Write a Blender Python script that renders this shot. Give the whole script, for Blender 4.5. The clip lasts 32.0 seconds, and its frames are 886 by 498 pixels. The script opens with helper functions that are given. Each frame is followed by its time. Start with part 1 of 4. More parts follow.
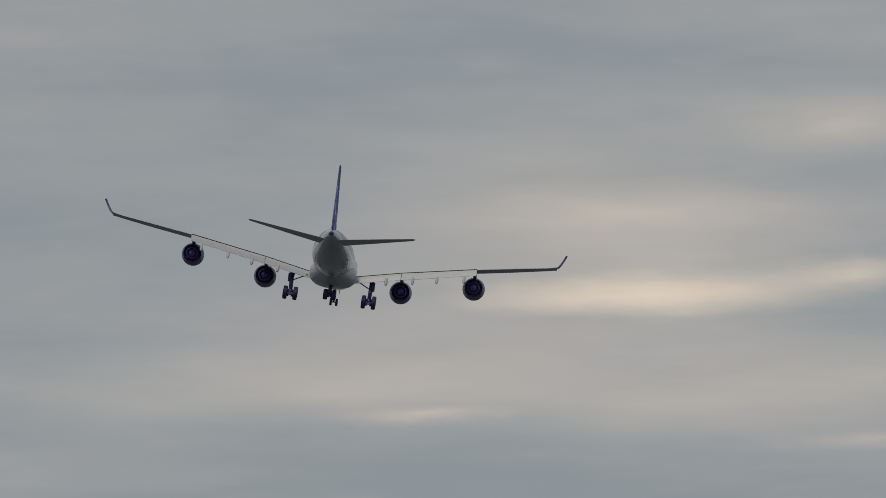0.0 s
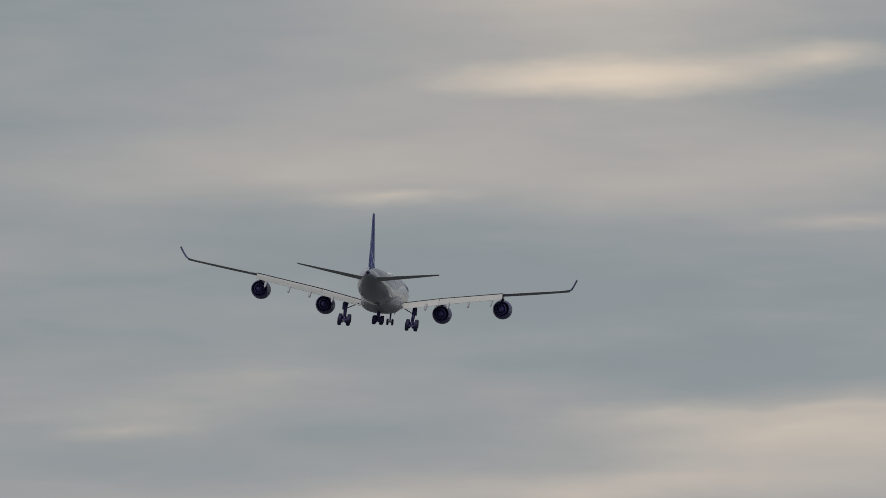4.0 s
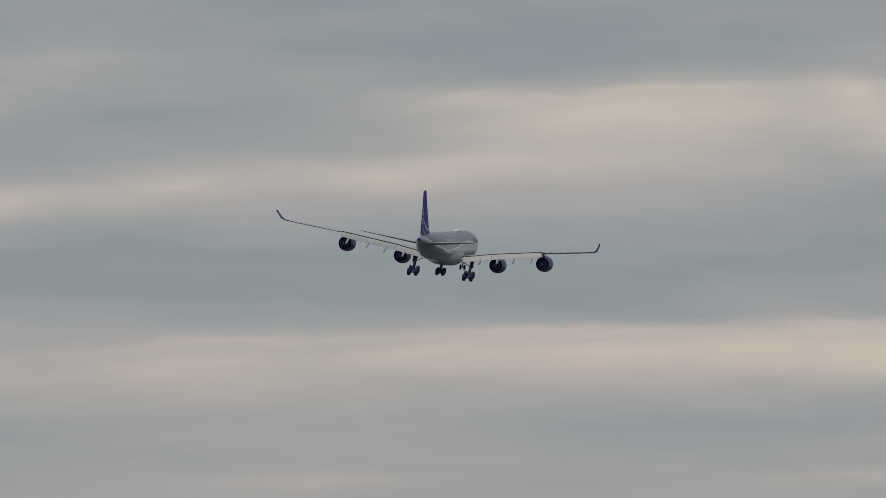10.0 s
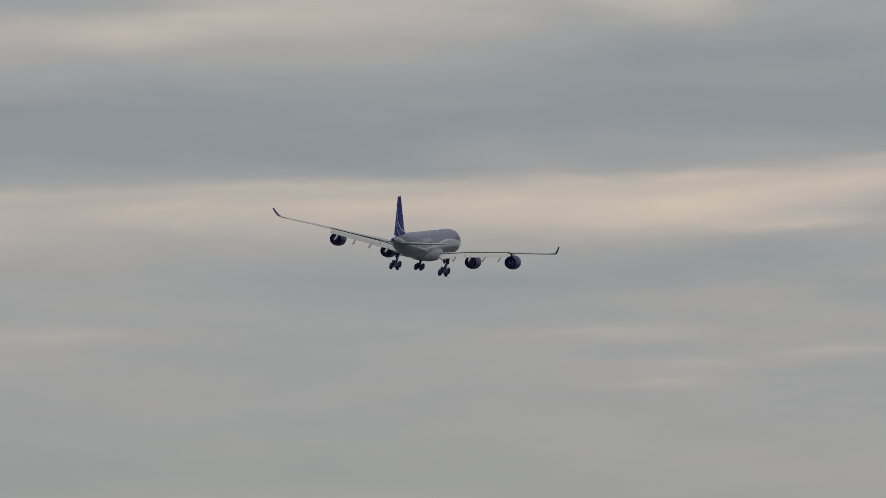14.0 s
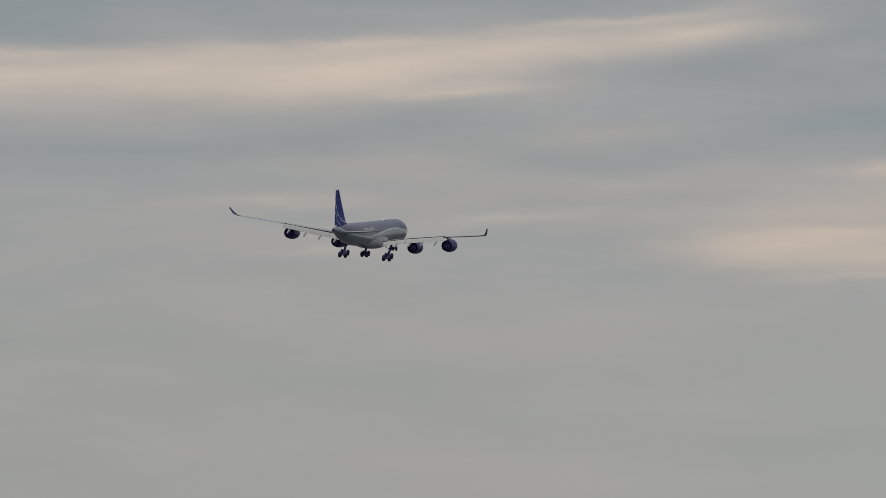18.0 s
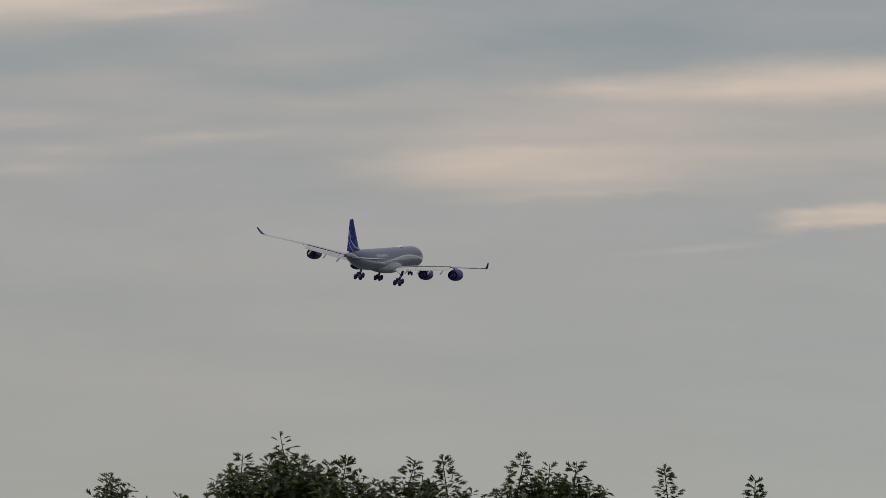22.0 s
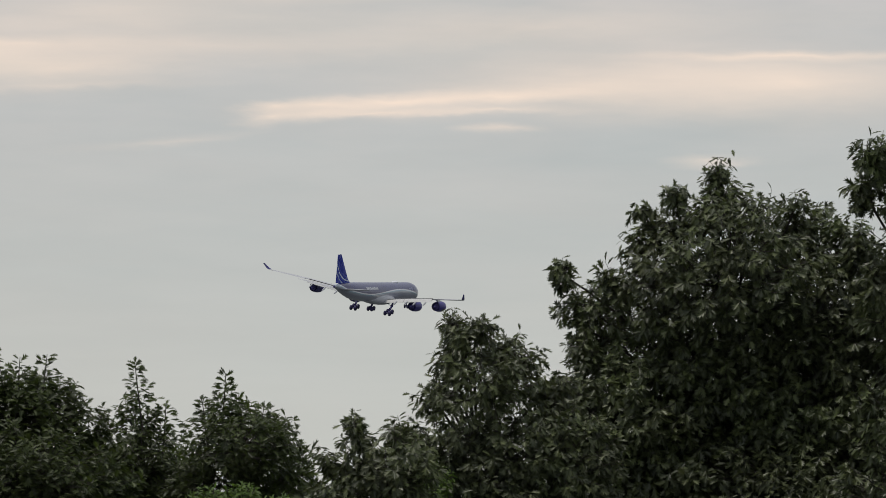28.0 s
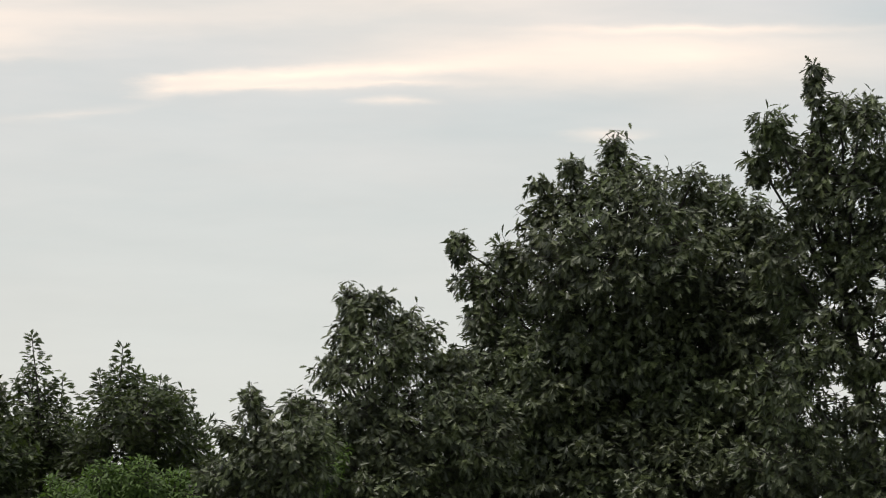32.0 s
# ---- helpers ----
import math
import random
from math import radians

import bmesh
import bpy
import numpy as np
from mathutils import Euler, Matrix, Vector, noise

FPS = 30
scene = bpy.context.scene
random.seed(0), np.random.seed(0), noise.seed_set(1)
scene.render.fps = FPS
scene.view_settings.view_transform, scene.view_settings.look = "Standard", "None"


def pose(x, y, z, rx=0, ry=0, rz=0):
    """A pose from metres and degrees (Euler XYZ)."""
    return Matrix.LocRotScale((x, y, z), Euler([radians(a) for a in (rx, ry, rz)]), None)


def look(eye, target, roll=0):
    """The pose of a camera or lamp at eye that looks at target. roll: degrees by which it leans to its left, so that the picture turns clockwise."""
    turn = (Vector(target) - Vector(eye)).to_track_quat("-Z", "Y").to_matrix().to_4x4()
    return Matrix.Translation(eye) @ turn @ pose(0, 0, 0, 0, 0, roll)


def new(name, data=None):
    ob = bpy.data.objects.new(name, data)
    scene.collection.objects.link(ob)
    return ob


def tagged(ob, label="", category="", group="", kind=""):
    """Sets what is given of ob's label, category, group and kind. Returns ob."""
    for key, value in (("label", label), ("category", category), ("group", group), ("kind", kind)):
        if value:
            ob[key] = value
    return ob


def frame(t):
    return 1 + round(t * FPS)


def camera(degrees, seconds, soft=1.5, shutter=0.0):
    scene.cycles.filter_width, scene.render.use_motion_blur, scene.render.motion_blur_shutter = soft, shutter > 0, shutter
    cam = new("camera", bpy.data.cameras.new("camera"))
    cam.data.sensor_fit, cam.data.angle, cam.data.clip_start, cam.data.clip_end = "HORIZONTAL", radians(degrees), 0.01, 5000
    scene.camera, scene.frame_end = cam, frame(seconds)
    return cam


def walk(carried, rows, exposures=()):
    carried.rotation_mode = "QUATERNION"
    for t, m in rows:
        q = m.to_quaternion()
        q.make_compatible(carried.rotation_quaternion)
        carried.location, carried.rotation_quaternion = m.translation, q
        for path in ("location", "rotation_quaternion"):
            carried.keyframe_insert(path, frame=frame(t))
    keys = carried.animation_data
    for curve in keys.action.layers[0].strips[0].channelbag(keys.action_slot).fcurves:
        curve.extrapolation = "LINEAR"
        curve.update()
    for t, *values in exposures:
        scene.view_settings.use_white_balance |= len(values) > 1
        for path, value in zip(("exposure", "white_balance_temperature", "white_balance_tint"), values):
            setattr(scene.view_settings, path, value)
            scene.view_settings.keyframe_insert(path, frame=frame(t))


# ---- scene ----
# ------------------------------------------------------------------ camera
# One long lens on a standing camera that pans after the airliner.
cam = camera(4.0789, 32.0, soft=0.8)
walk(cam, [
    (0, pose(0, 0, 1.7, 95.9414, 0, -0.5032)),
    (0.5, pose(0, 0, 1.7, 95.7955, 0, -0.5280)),
    (1, pose(0, 0, 1.7, 95.6814, 0, -0.5480)),
    (1.5, pose(0, 0, 1.7, 95.5644, 0, -0.5675)),
    (2, pose(0, 0, 1.7, 95.4247, 0, -0.5804)),
    (2.5, pose(0, 0, 1.7, 95.2977, 0, -0.6037)),
    (3, pose(0, 0, 1.7, 95.1556, 0, -0.6251)),
    (3.5, pose(0, 0, 1.7, 95.0445, 0, -0.6462)),
    (5.5, pose(0, 0, 1.7, 94.6081, 0, -0.7416)),
    (6, pose(0, 0, 1.7, 94.4913, 0, -0.7830)),
    (6.5, pose(0, 0, 1.7, 94.3301, 0, -0.8168)),
    (7, pose(0, 0, 1.7, 94.1759, 0, -0.8593)),
    (7.5, pose(0, 0, 1.7, 94.0387, 0, -0.9401)),
    (8, pose(0, 0, 1.7, 93.9122, 0, -1.0311)),
    (8.5, pose(0, 0, 1.7, 93.7979, 0, -1.1339)),
    (9, pose(0, 0, 1.7, 93.6833, 0, -1.2712)),
    (9.5, pose(0, 0, 1.7, 93.5819, 0, -1.4363)),
    (10, pose(0, 0, 1.7, 93.4774, 0, -1.5615)),
    (10.5, pose(0, 0, 1.7, 93.3973, 0, -1.6481)),
    (11, pose(0, 0, 1.7, 93.3152, 0, -1.7268)),
    (11.5, pose(0, 0, 1.7, 93.2551, 0, -1.8356)),
    (12, pose(0, 0, 1.7, 93.2076, 0, -1.9341)),
    (12.5, pose(0, 0, 1.7, 93.1407, 0, -2.1260)),
    (13, pose(0, 0, 1.7, 93.0411, 0, -2.3545)),
    (13.5, pose(0, 0, 1.7, 92.9324, 0, -2.5550)),
    (14, pose(0, 0, 1.7, 92.8134, 0, -2.7589)),
    (14.5, pose(0, 0, 1.7, 92.7224, 0, -2.9260)),
    (16.5, pose(0, 0, 1.7, 92.3991, 0, -3.7939)),
    (17, pose(0, 0, 1.7, 92.3219, 0, -3.9910)),
    (17.5, pose(0, 0, 1.7, 92.2603, 0, -4.1704)),
    (18, pose(0, 0, 1.7, 92.2053, 0, -4.3083)),
    (18.5, pose(0, 0, 1.7, 92.1488, 0, -4.4568)),
    (19, pose(0, 0, 1.7, 92.1077, 0, -4.5986)),
    (19.5, pose(0, 0, 1.7, 92.0546, 0, -4.7395)),
    (20, pose(0, 0, 1.7, 92.0012, 0, -4.9251)),
    (20.5, pose(0, 0, 1.7, 91.9473, 0, -5.1324)),
    (21, pose(0, 0, 1.7, 91.9144, 0, -5.3129)),
    (21.5, pose(0, 0, 1.7, 91.8753, 0, -5.5097)),
    (22, pose(0, 0, 1.7, 91.8313, 0, -5.6921)),
    (22.5, pose(0, 0, 1.7, 91.7750, 0, -5.8830)),
    (23, pose(0, 0, 1.7, 91.7120, 0, -6.1024)),
    (23.5, pose(0, 0, 1.7, 91.6527, 0, -6.3660)),
    (24, pose(0, 0, 1.7, 91.6014, 0, -6.5893)),
    (24.5, pose(0, 0, 1.7, 91.5523, 0, -6.8090)),
    (25, pose(0, 0, 1.7, 91.5084, 0, -7.0195)),
    (25.5, pose(0, 0, 1.7, 91.4633, 0, -7.2188)),
    (27.5, pose(0, 0, 1.7, 91.3677, 0, -7.9567)),
    (28, pose(0, 0, 1.7, 91.3383, 0, -8.1312)),
    (28.5, pose(0, 0, 1.7, 91.3009, 0, -8.2867)),
    (29, pose(0, 0, 1.7, 91.2544, 0, -8.4189)),
    (29.5, pose(0, 0, 1.7, 91.2235, 0, -8.4900)),
    (30, pose(0, 0, 1.7, 91.2050, 0, -8.5391)),
    (30.5, pose(0, 0, 1.7, 91.2010, 0, -8.5684)),
    (31, pose(0, 0, 1.7, 91.1973, 0, -8.5886)),
    (31.5, pose(0, 0, 1.7, 91.2079, 0, -8.6029)),
    (32, pose(0, 0, 1.7, 91.2129, 0, -8.6059)),
], exposures=[(0.0, 0.0), (20.0, 0.0), (23.0, 0.08), (25.5, 0.23), (28.0, 0.59), (30.0, 0.88), (32.0, 1.01)])

# ------------------------------------------------------------------ sky and sun
RADIAN = 22.0164   # units of sky per radian of bearing, used to lay out the clouds


def node(tree, kind, **settings):
    n = tree.nodes.new(kind)
    for key, value in settings.items():
        if key == "op":
            n.operation = value
        elif key == "type":
            n.vector_type = value
        else:
            n.inputs[int(key[1:])].default_value = value
    return n


def join(tree, a, b, slot=0, out=0):
    tree.links.new(a.outputs[out], b.inputs[slot])
    return b


def calc(tree, op, a, b=None, c=None):
    """A math node; a, b, c are nodes or numbers."""
    n = tree.nodes.new("ShaderNodeMath")
    n.operation = op
    for i, v in enumerate((a, b, c)):
        if v is None:
            continue
        if isinstance(v, (int, float)):
            n.inputs[i].default_value = v
        else:
            tree.links.new(v.outputs[0], n.inputs[i])
    return n


def mix_colour(tree, factor, a, b, blend="MIX"):
    n = tree.nodes.new("ShaderNodeMix")
    n.data_type, n.blend_type = "RGBA", blend
    for slot, v in ((0, factor), (6, a), (7, b)):
        if isinstance(v, (int, float)):
            n.inputs[slot].default_value = v
        elif isinstance(v, tuple):
            n.inputs[slot].default_value = (*v, 1)
        else:
            out = 2 if v.bl_idname == "ShaderNodeMix" else 0
            tree.links.new(v.outputs[out], n.inputs[slot])
    return n


world = bpy.data.worlds.new("evening_sky")
scene.world = world
world.use_nodes = True
wt = world.node_tree
wt.nodes.clear()
coord = wt.nodes.new("ShaderNodeTexCoord")
split = join(wt, coord, wt.nodes.new("ShaderNodeSeparateXYZ"))
bearing = wt.nodes.new("ShaderNodeMath")
bearing.operation = "ARCTAN2"
wt.links.new(split.outputs[0], bearing.inputs[0])
wt.links.new(split.outputs[1], bearing.inputs[1])
rise = wt.nodes.new("ShaderNodeMath")
rise.operation = "ARCSINE"
wt.links.new(split.outputs[2], rise.inputs[0])
across = calc(wt, "MULTIPLY", bearing, RADIAN)
height = calc(wt, "MULTIPLY", rise, RADIAN)
flat = wt.nodes.new("ShaderNodeCombineXYZ")
join(wt, across, flat, 0)
join(wt, height, flat, 1)


def sky_noise(sx, sy, detail, rough=0.55, shift=0.0):
    """Noise drawn out along the horizon."""
    m = node(wt, "ShaderNodeMapping", _1=(shift, shift * 0.7, 0), _3=(sx, sy, 1))
    join(wt, flat, m)
    n = node(wt, "ShaderNodeTexNoise", _2=1.0, _3=detail, _4=rough)
    join(wt, m, n)
    return n


# warped copy of the sky coordinates, so that the cloud streaks fray
warp_a = sky_noise(2.4, 9.0, 4, 0.6)
warp_b = sky_noise(9.0, 34.0, 5, 0.62, 3.0)
warp = wt.nodes.new("ShaderNodeVectorMath")
warp.operation = "MULTIPLY_ADD"
wt.links.new(warp_a.outputs[1], warp.inputs[0])
warp.inputs[1].default_value = (0.16, 0.05, 0)
wt.links.new(flat.outputs[0], warp.inputs[2])
warp2 = wt.nodes.new("ShaderNodeVectorMath")
warp2.operation = "MULTIPLY_ADD"
wt.links.new(warp_b.outputs[1], warp2.inputs[0])
warp2.inputs[1].default_value = (0.09, 0.016, 0)
wt.links.new(warp.outputs[0], warp2.inputs[2])
centre = wt.nodes.new("ShaderNodeVectorMath")
centre.operation = "SUBTRACT"
wt.links.new(warp2.outputs[0], centre.inputs[0])
centre.inputs[1].default_value = (0.125, 0.033, 0)

cloud = None
cover = None


def streak(u, w, half, thick, glow, slope=0.03):
    """A lit cloud streak: bearing and height of its middle, half length and thickness, in thousandths of sky units."""
    global cloud
    cloud = blob(cloud, u, w, half, thick, glow, slope)


def patch(u, w, half, thick, amount, slope=0.0):
    """A broad patch where the veil is greyer (+) or the clear blue-grey shows (-)."""
    global cover
    cover = blob(cover, u, w, half, thick, amount, slope)


def blob(total, u, w, half, thick, glow, slope):
    m = node(wt, "ShaderNodeMapping")
    m.vector_type = "TEXTURE"
    m.inputs[1].default_value = (u / 1000, w / 1000, 0)
    m.inputs[2].default_value = (0, 0, slope)
    m.inputs[3].default_value = (half * 1.55 / 1000, thick * 1.75 / 1000, 1)
    join(wt, centre, m)
    g = wt.nodes.new("ShaderNodeTexGradient")
    g.gradient_type = "QUADRATIC_SPHERE"
    join(wt, m, g)
    tree_sum = calc(wt, "MULTIPLY_ADD", 0.0, glow * 1.5, 0.0 if total is None else total)
    wt.links.new(g.outputs[1], tree_sum.inputs[0])
    return tree_sum


streak(560, 2203, 290, 30, 1.20, 0.01)
streak(915, 2240, 150, 24, 0.5)
streak(560, 2235, 480, 130, 0.25)
streak(505, 2346, 320, 45, 0.25)
streak(890, 2504, 230, 50, 0.28)
streak(-40, 2026, 620, 60, 0.15)
streak(560, 2005, 420, 60, 0.14)
streak(165, 1990, 150, 14, 0.3)
streak(978, 1948, 190, 16, 0.2)
streak(100, 2075, 620, 70, 0.12)
streak(1000, 2060, 420, 60, 0.2)
streak(-320, 1570, 120, 16, 0.19)
streak(-80, 1665, 150, 45, 0.10)
streak(-250, 1610, 230, 60, 0.12)
streak(870, 1578, 420, 52, 0.34, 0.05)
streak(630, 1608, 150, 20, 0.20)
streak(1080, 1570, 420, 60, 0.29, 0.05)
streak(1314, 1614, 70, 36, 0.26, -0.3)
streak(1430, 1535, 170, 60, 0.34, -0.2)
streak(1550, 1600, 240, 90, 0.20)
streak(-197, 1412, 190, 30, 0.34, 0.08)
streak(130, 1442, 260, 48, 0.29, 0.1)
streak(494, 1460, 170, 28, 0.24)
streak(680, 1484, 320, 34, 0.21)
streak(-420, 1370, 220, 40, 0.24)
streak(-300, 1113, 330, 60, 0.25, 0.02)
streak(130, 1120, 320, 58, 0.26, 0.03)
streak(560, 1146, 330, 52, 0.33, 0.05)
streak(900, 1153, 330, 45, 0.35, 0.03)
streak(1150, 1166, 330, 42, 0.37, 0.04)
streak(1480, 1164, 300, 42, 0.42, 0.06)
streak(1800, 1205, 280, 38, 0.46, 0.08)
streak(2100, 1232, 220, 34, 0.40, 0.08)
streak(1690, 1128, 190, 13, 0.26, 0.05)
streak(250, 1168, 420, 13, 0.18, 0.04)
streak(900, 1192, 420, 13, 0.19, 0.03)
streak(1500, 1206, 380, 12, 0.21, 0.06)
streak(1950, 1256, 300, 11, 0.23, 0.09)
streak(1000, 1612, 520, 13, 0.16, 0.05)
streak(395, 925, 240, 15, 0.10)
streak(1530, 880, 190, 16, 0.12)
streak(1755, 908, 200, 15, 0.16)
streak(1332, 937, 240, 17, 0.12)
streak(1460, 848, 170, 13, 0.12)
streak(2200, 846, 170, 40, 0.18)
streak(2270, 852, 240, 34, 0.24)
streak(2470, 832, 210, 30, 0.26, 0.06)
streak(2370, 874, 280, 13, 0.20)
streak(2482, 987, 150, 20, 0.3)
streak(2712, 994, 270, 30, 0.4, 0.05)
streak(2990, 1004, 400, 36, 0.55, 0.03)
streak(2810, 767, 65, 9, 0.34, 0.03)
streak(2905, 768, 120, 13, 0.34, 0.04)
streak(3050, 776, 170, 14, 0.38, 0.04)
streak(3240, 786, 180, 15, 0.36, 0.04)
streak(2805, 749, 65, 13, 0.32, 0.03)
streak(2900, 753, 110, 13, 0.28, 0.03)
streak(3030, 755, 160, 7, 0.30, 0.03)
streak(3220, 759, 150, 6, 0.24, 0.02)
streak(3000, 764, 260, 22, 0.14, 0.04)
streak(3380, 806, 420, 50, 0.32, 0.03)
streak(3760, 808, 480, 58, 0.40, 0.0)
streak(3745, 858, 320, 10, 0.35, 0.0)
streak(3232, 728, 68, 8, 0.24)
streak(3595, 669, 85, 11, 0.22)
streak(2645, 708, 180, 8, 0.09, 0.1)
streak(3300, 905, 600, 60, 0.25)
streak(1600, 1000, 420, 31, 0.09)
streak(1980, 962, 380, 27, 0.11, 0.02)
streak(1450, 925, 300, 22, 0.08)
streak(2250, 905, 420, 24, 0.11, 0.02)
streak(2560, 940, 400, 34, 0.11, 0.03)
streak(1900, 1045, 420, 37, 0.09, 0.04)
streak(2720, 872, 350, 24, 0.11, 0.02)
streak(2450, 800, 260, 10, 0.12, 0.03)
streak(900, 1490, 560, 95, 0.16, 0.05)
streak(300, 1075, 640, 80, 0.11, 0.03)
streak(1350, 1128, 520, 62, 0.16, 0.05)
streak(1450, 1140, 540, 52, 0.16, 0.07)
streak(2400, 842, 280, 56, 0.10, 0.03)
streak(2600, 915, 560, 110, 0.16, 0.02)
streak(450, 2420, 500, 120, 0.10, 0.0)

# broad veils of cloud between the streaks
patch(300, 2470, 900, 190, -0.22)
patch(-300, 2250, 500, 150, -0.25)
patch(300, 1850, 1100, 95, -0.65)
patch(500, 1700, 900, 75, -0.60)
patch(-350, 1500, 320, 35, -0.45)
patch(400, 1310, 1300, 75, -0.70)
patch(1900, 1330, 900, 60, -0.60, 0.05)
patch(2350, 1060, 650, 55, -0.65, 0.05)
patch(1100, 1020, 1000, 40, -0.25)
patch(600, 920, 900, 110, 0.40)
patch(1900, 750, 1400, 170, 0.40)
patch(600, 2080, 1100, 120, 0.30)
patch(1000, 1500, 900, 80, 0.30)
patch(3300, 560, 900, 160, -0.20)
patch(850, 2330, 420, 140, 0.45)
patch(1500, 1000, 800, 60, 0.35)
patch(500, 2130, 700, 70, 0.25)
veil = sky_noise(1.1, 5.2, 5, 0.55, 7.3)
wisp = sky_noise(2.6, 15.0, 5, 0.55, 1.7)
fine = calc(wt, "MULTIPLY_ADD", wisp, 0.6, 0.70)
threads = sky_noise(5.0, 36.0, 5, 0.62, 4.1)
lit = calc(wt, "MULTIPLY", calc(wt, "MULTIPLY", cloud, fine), calc(wt, "MULTIPLY_ADD", threads, 0.4, 0.78))
lit = calc(wt, "SUBTRACT", 1.0, calc(wt, "POWER", 2.718, calc(wt, "MULTIPLY", lit, -1.0)))
veil_amount = node(wt, "ShaderNodeMapRange", _1=0.38, _2=0.62)
join(wt, calc(wt, "ADD", calc(wt, "MULTIPLY_ADD", veil, 0.7, 0.15), calc(wt, "MULTIPLY", cover, 0.16)), veil_amount)
low_haze = node(wt, "ShaderNodeMapRange", _1=1.10, _2=0.15)
join(wt, height, low_haze)
grey_blue = mix_colour(wt, veil_amount, (0.255, 0.287, 0.306), (0.348, 0.343, 0.347))
# the haze near the ground turns cooler to the right of the sunset clouds
cooler = node(wt, "ShaderNodeMapRange", _1=1.7, _2=2.8)
join(wt, across, cooler)
haze_colour = mix_colour(wt, cooler, (0.354, 0.349, 0.325), (0.360, 0.366, 0.346))
hazy = mix_colour(wt, low_haze, grey_blue, haze_colour)
fray = calc(wt, "MULTIPLY_ADD", wisp, 0.10, 0.95)
hazy_frayed = mix_colour(wt, 1.0, hazy, (1.0, 1.0, 1.0), "MULTIPLY")
wt.links.new(fray.outputs[0], hazy_frayed.inputs[7])
# creamy light on the high clouds, rosier on the low ones
higher = node(wt, "ShaderNodeMapRange", _1=0.9, _2=1.5)
join(wt, height, higher)
glow_colour = mix_colour(wt, higher, (0.785, 0.600, 0.465), (0.785, 0.653, 0.515))
warm = mix_colour(wt, lit, hazy_frayed, glow_colour)
air = wt.nodes.new("ShaderNodeTexSky")
air.sky_type = "NISHITA"
air.sun_disc = False
air.sun_elevation, air.sun_rotation = radians(78), radians(264)
air_dim = mix_colour(wt, 1.0, air, (0.05, 0.05, 0.05), "MULTIPLY")
both = mix_colour(wt, 0.93, air_dim, warm)
back = wt.nodes.new("ShaderNodeBackground")
wt.links.new(both.outputs[2], back.inputs[0])
back.inputs[1].default_value = 1.05
join(wt, back, wt.nodes.new("ShaderNodeOutputWorld"))

sun = new("sun", bpy.data.lights.new("sun", "SUN"))
sun.data.energy, sun.data.angle, sun.data.color = 1.2, radians(13), (1.0, 0.95, 0.88)
sun.matrix_basis = look((0, 0, 0), (0.20, 0.02, -0.98))


# ------------------------------------------------------------------ materials
def material(name, colour, rough=0.5, metal=0.0, vary=0.12, scale=2.0, bump=0.0, coat=0.0):
    """Paint, metal or rubber with uneven colour and gloss at two scales."""
    m = bpy.data.materials.new(name)
    m.use_nodes = True
    t = m.node_tree
    b = t.nodes["Principled BSDF"]
    b.inputs["Roughness"].default_value, b.inputs["Metallic"].default_value = rough, metal
    b.inputs["Coat Weight"].default_value = coat
    c = t.nodes.new("ShaderNodeTexCoord")
    n1 = node(t, "ShaderNodeTexNoise", _2=scale, _3=5.0, _4=0.6)
    n2 = node(t, "ShaderNodeTexNoise", _2=scale * 9, _3=4.0, _4=0.6)
    t.links.new(c.outputs["Object"], n1.inputs[0])
    t.links.new(c.outputs["Object"], n2.inputs[0])
    both_n = calc(t, "MULTIPLY_ADD", n2, 0.4, calc(t, "MULTIPLY", n1, 0.6))
    lo, hi = [tuple(max(0, x * (1 + s * vary)) for x in colour) for s in (-1.6, 1.6)]
    mixed = mix_colour(t, both_n, lo, hi)
    t.links.new(mixed.outputs[2], b.inputs["Base Color"])
    r = calc(t, "MULTIPLY_ADD", n2, 0.2, rough - 0.1)
    t.links.new(r.outputs[0], b.inputs["Roughness"])
    if bump:
        bp = node(t, "ShaderNodeBump", _0=bump, _1=0.02)
        t.links.new(n2.outputs[0], bp.inputs["Height"])
        t.links.new(bp.outputs[0], b.inputs["Normal"])
    return m


def curve_of(t, source, points, low, high):
    """A float curve through (position, value) points over the range low to high of the source."""
    ranged = node(t, "ShaderNodeMapRange", _1=low, _2=high)
    t.links.new(source.outputs[0], ranged.inputs[0])
    fc = t.nodes.new("ShaderNodeFloatCurve")
    c = fc.mapping.curves[0]
    for i, (a, v) in enumerate(points):
        spot = ((a - low) / (high - low), v)
        if i < 1:
            c.points[0].location = spot
        elif i == len(points) - 1:
            c.points[len(c.points) - 1].location = spot
        else:
            c.points.new(*spot)
    fc.mapping.update()
    t.links.new(ranged.outputs[0], fc.inputs[1])
    return fc


BLUE, WHITE, AQUA = (0.027, 0.029, 0.125), (0.72, 0.73, 0.77), (0.29, 0.41, 0.49)


